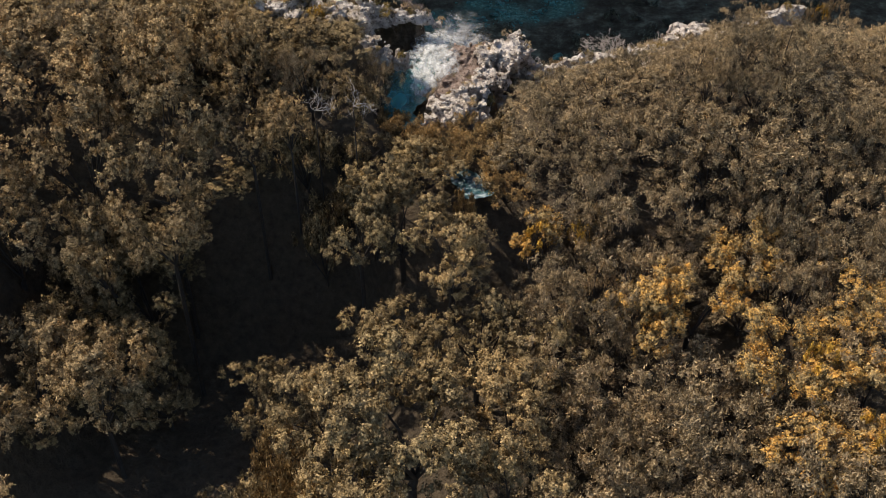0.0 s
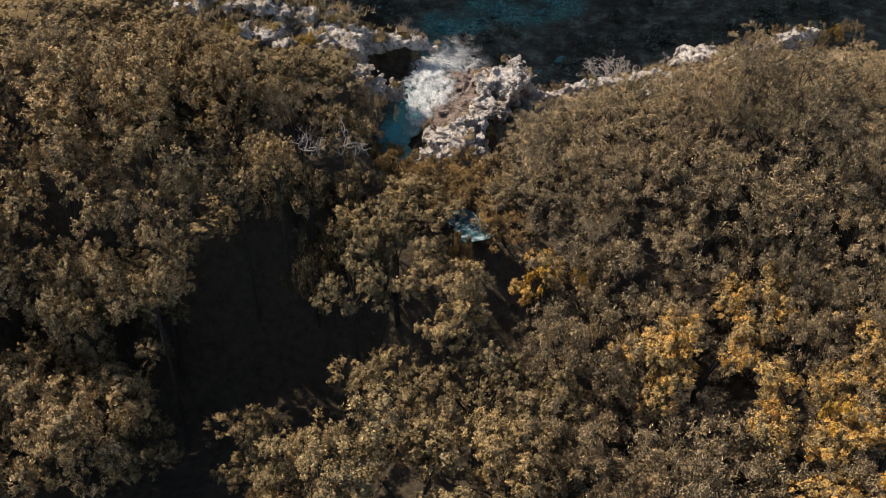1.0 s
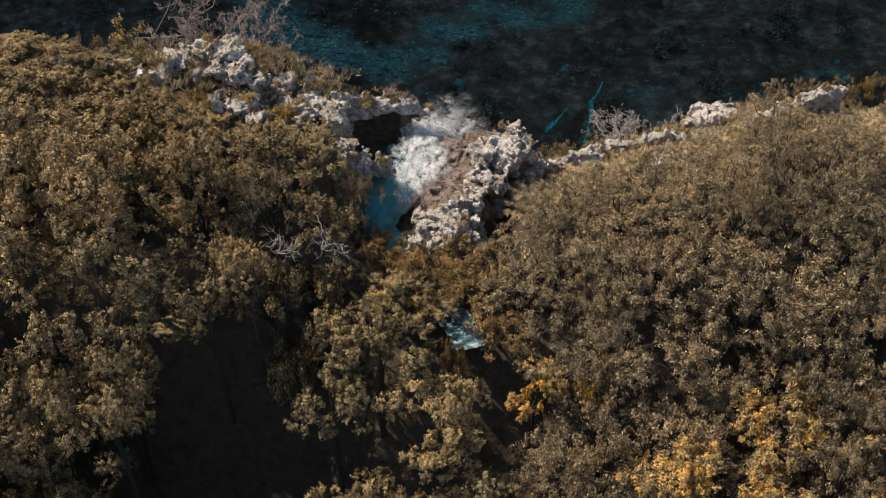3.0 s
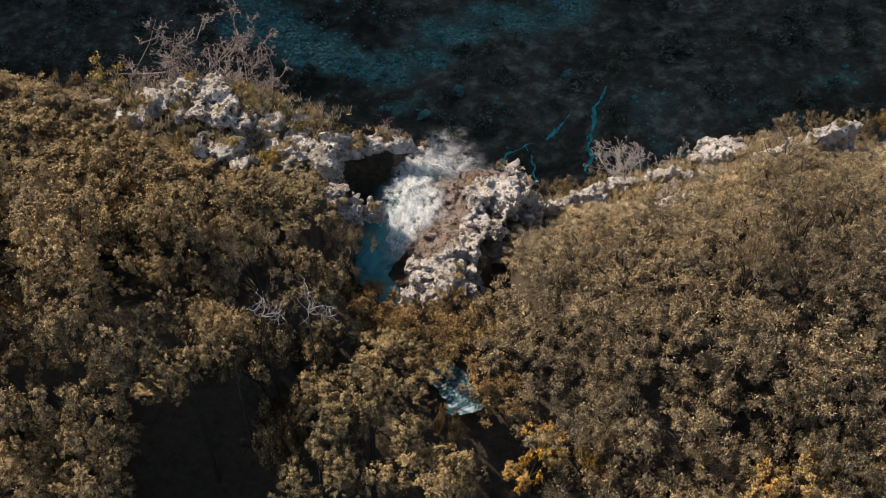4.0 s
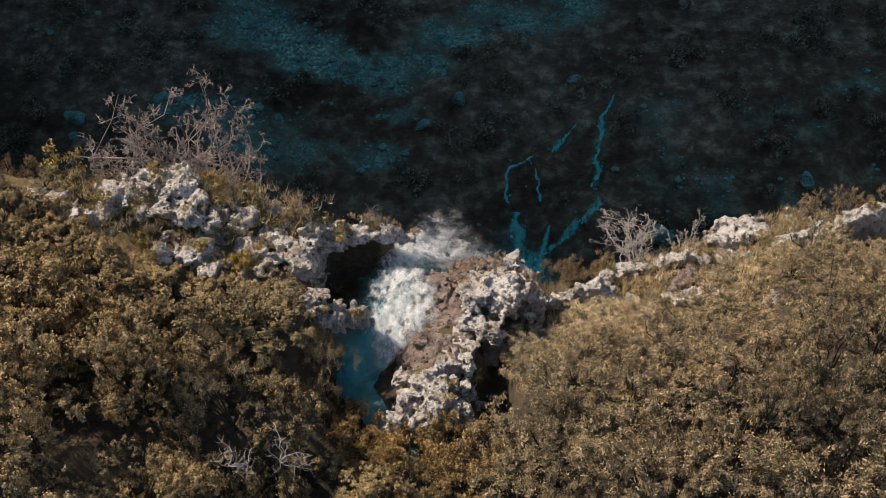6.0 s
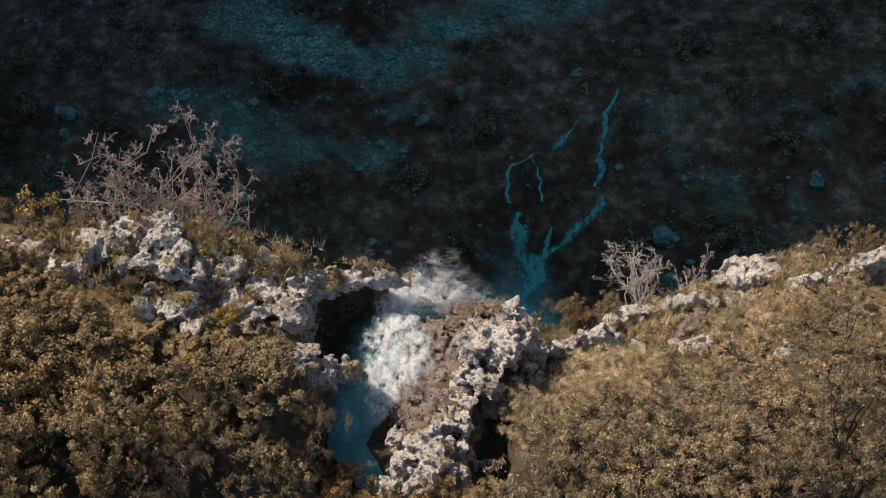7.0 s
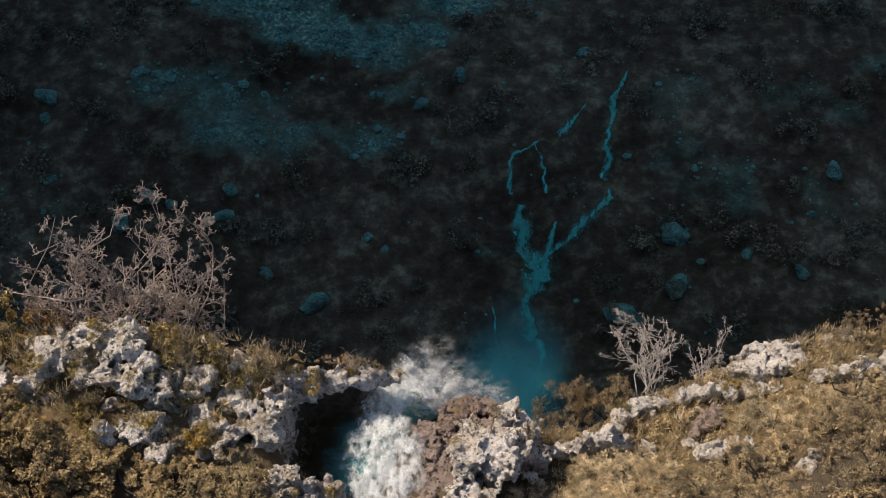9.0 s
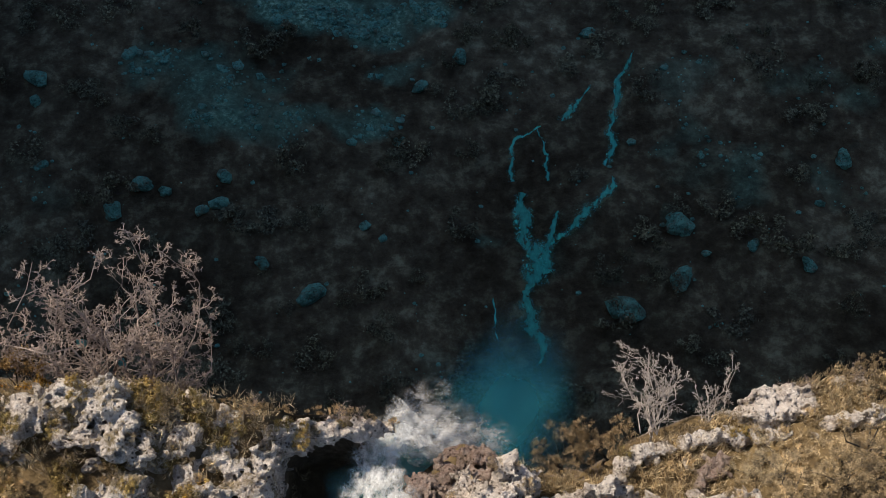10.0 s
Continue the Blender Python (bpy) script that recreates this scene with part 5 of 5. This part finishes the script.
bare_tree("bare_bush", 12, (6.95, 43.0, 6.4), [(6.6, 46.2, 5.6), (7.2, 45.6, 6.2), (7.8, 45.2, 6.4), (6.5, 44.9, 6.5), (7.5, 44.4, 7.0), (6.9, 44.9, 6.8)], 0.021, 3, TWIG_GREY,
          "leafless grey bush rooted in the cliff beside the boulder", "bush", 1.8, 9, 0.45, 0.005, 6, 0.12, 1, 0.22)
bare_tree("bare_bush", 13, (8.5, 43.3, 6.3), [(9.5, 44.9, 6.9), (8.7, 44.6, 6.5), (9.2, 44.0, 6.9)], 0.02, 3, TWIG_GREY, "small leafless grey bush rooted in the cliff", "bush", 2.2, 9, 0.55, 0.005, 5, 0.14, 1, 0.25)
for n, (base, seed) in enumerate((((-2.95, 32.3, 13.3), 14), ((-4.2, 32.2, 13.2), 15))):
    bare_plant("dead_branch", seed, base, [(0.8, -0.6, 0.5), (0.4, 0.5, 0.8), (1.0, 0.1, 0.2), (-0.5, -0.5, 0.5)], 0.62 - 0.12 * n, 0.019, 2, TWIG_GREY, "dead grey branches sticking out of the oak canopy", "branch", root=4.0, root_mat=BARK, wild=0.75, forks=2, crook=0.3)
DRY = [bare_plant("dry_shrub", 20 + i, (0, 0, 0), [(0.3, 0, 1), (-0.3, 0.1, 1), (0, 0.3, 1), (0.1, -0.3, 1), (0.4, 0.4, 0.8), (-0.4, -0.3, 0.8)], 0.42, 0.012, 2, TWIG, "small dry twiggy shrub on the rim", "shrub") for i in range(2)]
dry_spots = [(-3.4, -0.1), (-2.0, -0.1), (-1.4, -0.1), (-5.4, 0.8), (-6.6, 0.9), (-0.9, -0.1), (4.2, 0.8), (4.9, 0.9), (5.6, 0.9), (6.2, 0.7), (-8.8, 0.6), (-6.2, 0.8), (8.2, 0.7), (12.4, -0.2), (14.0, -0.2), (10.9, -0.2), (-5.6, 0.9), (-7.0, 0.9), (5.2, 0.5), (4.6, 0.4)]
for i, (x, out) in enumerate(dry_spots):
    y = float(rim(x)) + out
    z = shelf_z(x) if out > 0 else ground_z(x, y) + 0.15
    m = Matrix.LocRotScale((x, y, z), Euler((0, 0, i * 1.4)), None)
    ob = DRY[i] if i < 2 else copy_thing(DRY[i % 2], m)
    ob.matrix_basis = m @ Matrix.Diagonal((1, 1, 1, 1)) @ Matrix.Scale(rnd.uniform(0.7, 1.3) * (0.6 if -3.8 < x < 0 else 1.0), 4)
    tagged(ob, group="dry shrubs on the rim")


# ---------------------------------------------------------------- grass
def grass(n, seed, place):
    rng = np.random.default_rng(seed)
    vs = []
    for i in range(n):
        x, y, z = place(rng)
        k = rng.integers(14, 26)
        root = np.array([x, y, z]) + rng.normal(0, 0.06, (k, 3)) * np.array([1, 1, 0])
        tip = root + np.stack([rng.normal(0, 0.09, k), rng.normal(0, 0.09, k), rng.uniform(0.12, 0.34, k)], -1)
        w = rng.normal(0, 0.007, (k, 3))
        vs.append(np.stack([root - w, root + w, tip], 1).reshape(-1, 3))
    v = np.concatenate(vs)
    return v, np.arange(len(v)).reshape(-1, 3)


def rim_place(rng):
    x = rng.uniform(-10, 16) if rng.random() < 0.6 else rng.uniform(4, 16)
    while -2.4 < x < 3.0:
        x = rng.uniform(-10, 16)
    y = float(rim(x)) + 0.15 - abs(rng.normal(0, 1.3))
    return x, y, ground_z(x, y) + (0.35 if x < 0 else 0.12)


tagged(new("dry_grass", mesh_from("dry_grass", *grass(1500, 4, rim_place), LEAF_HEATH)), "sparse golden dry grass along the cliff edge", "grass", kind="stuff")

# ---------------------------------------------------------------- valley floor
def valley_z(x, y):
    return float(valley(np.array([x]), np.array([y]))[0])


VALLEY_ROCKS = [rock_mesh("boulder", 60 + i, ROCK_VALLEY_SHADE, base=ICO3) for i in range(4)]
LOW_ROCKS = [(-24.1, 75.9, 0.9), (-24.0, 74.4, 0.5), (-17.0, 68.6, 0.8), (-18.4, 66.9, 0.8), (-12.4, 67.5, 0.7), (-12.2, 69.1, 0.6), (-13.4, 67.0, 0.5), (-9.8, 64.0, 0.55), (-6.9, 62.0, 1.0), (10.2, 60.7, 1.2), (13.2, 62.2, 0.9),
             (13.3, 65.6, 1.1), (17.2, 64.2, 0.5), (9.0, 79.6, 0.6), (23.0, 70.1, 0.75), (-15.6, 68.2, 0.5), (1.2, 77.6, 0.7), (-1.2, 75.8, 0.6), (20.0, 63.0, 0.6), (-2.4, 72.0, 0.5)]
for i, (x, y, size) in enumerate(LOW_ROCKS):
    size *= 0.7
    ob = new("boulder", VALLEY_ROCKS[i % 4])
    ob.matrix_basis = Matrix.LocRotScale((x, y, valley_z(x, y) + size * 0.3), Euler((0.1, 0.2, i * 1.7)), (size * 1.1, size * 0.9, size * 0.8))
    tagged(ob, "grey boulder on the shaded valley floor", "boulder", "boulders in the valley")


def stones(n, seed):
    rng = np.random.default_rng(seed)
    p, f = ico(1)
    x, y = rng.uniform(-30, 32, n * 20), rng.uniform(56, 92, n * 20)
    s = scree_at(x, y)
    ok = np.nonzero(rng.random(len(x)) < np.maximum(0.005, 1.6 * s * s) * (0.1 + 0.9 * (fbm(x * 0.8, y * 0.8, 0 * x, 3, 91) > 0.05)))[0][:n]
    x, y, n = x[ok], y[ok], len(ok)
    size = 0.03 + 0.13 * rng.random(n) ** 2.5 + np.where(rng.random(n) < 0.03, 0.2, 0.0)
    q = p[None] * (1 + rng.normal(0, 0.16, (n, len(p), 1))) * size[:, None, None] * np.array([1.2, 1.0, 0.7])
    q = q + np.stack([x, y, valley(x, y) + size * 0.2], -1)[:, None]
    fs = f[None] + np.arange(n)[:, None, None] * len(p)
    return q.reshape(-1, 3), fs.reshape(-1, 3)


tagged(new("scree", mesh_from("scree", *stones(5200, 9), ROCK_VALLEY_SHADE)), "loose grey scree stones on the valley floor", "scree", kind="stuff")

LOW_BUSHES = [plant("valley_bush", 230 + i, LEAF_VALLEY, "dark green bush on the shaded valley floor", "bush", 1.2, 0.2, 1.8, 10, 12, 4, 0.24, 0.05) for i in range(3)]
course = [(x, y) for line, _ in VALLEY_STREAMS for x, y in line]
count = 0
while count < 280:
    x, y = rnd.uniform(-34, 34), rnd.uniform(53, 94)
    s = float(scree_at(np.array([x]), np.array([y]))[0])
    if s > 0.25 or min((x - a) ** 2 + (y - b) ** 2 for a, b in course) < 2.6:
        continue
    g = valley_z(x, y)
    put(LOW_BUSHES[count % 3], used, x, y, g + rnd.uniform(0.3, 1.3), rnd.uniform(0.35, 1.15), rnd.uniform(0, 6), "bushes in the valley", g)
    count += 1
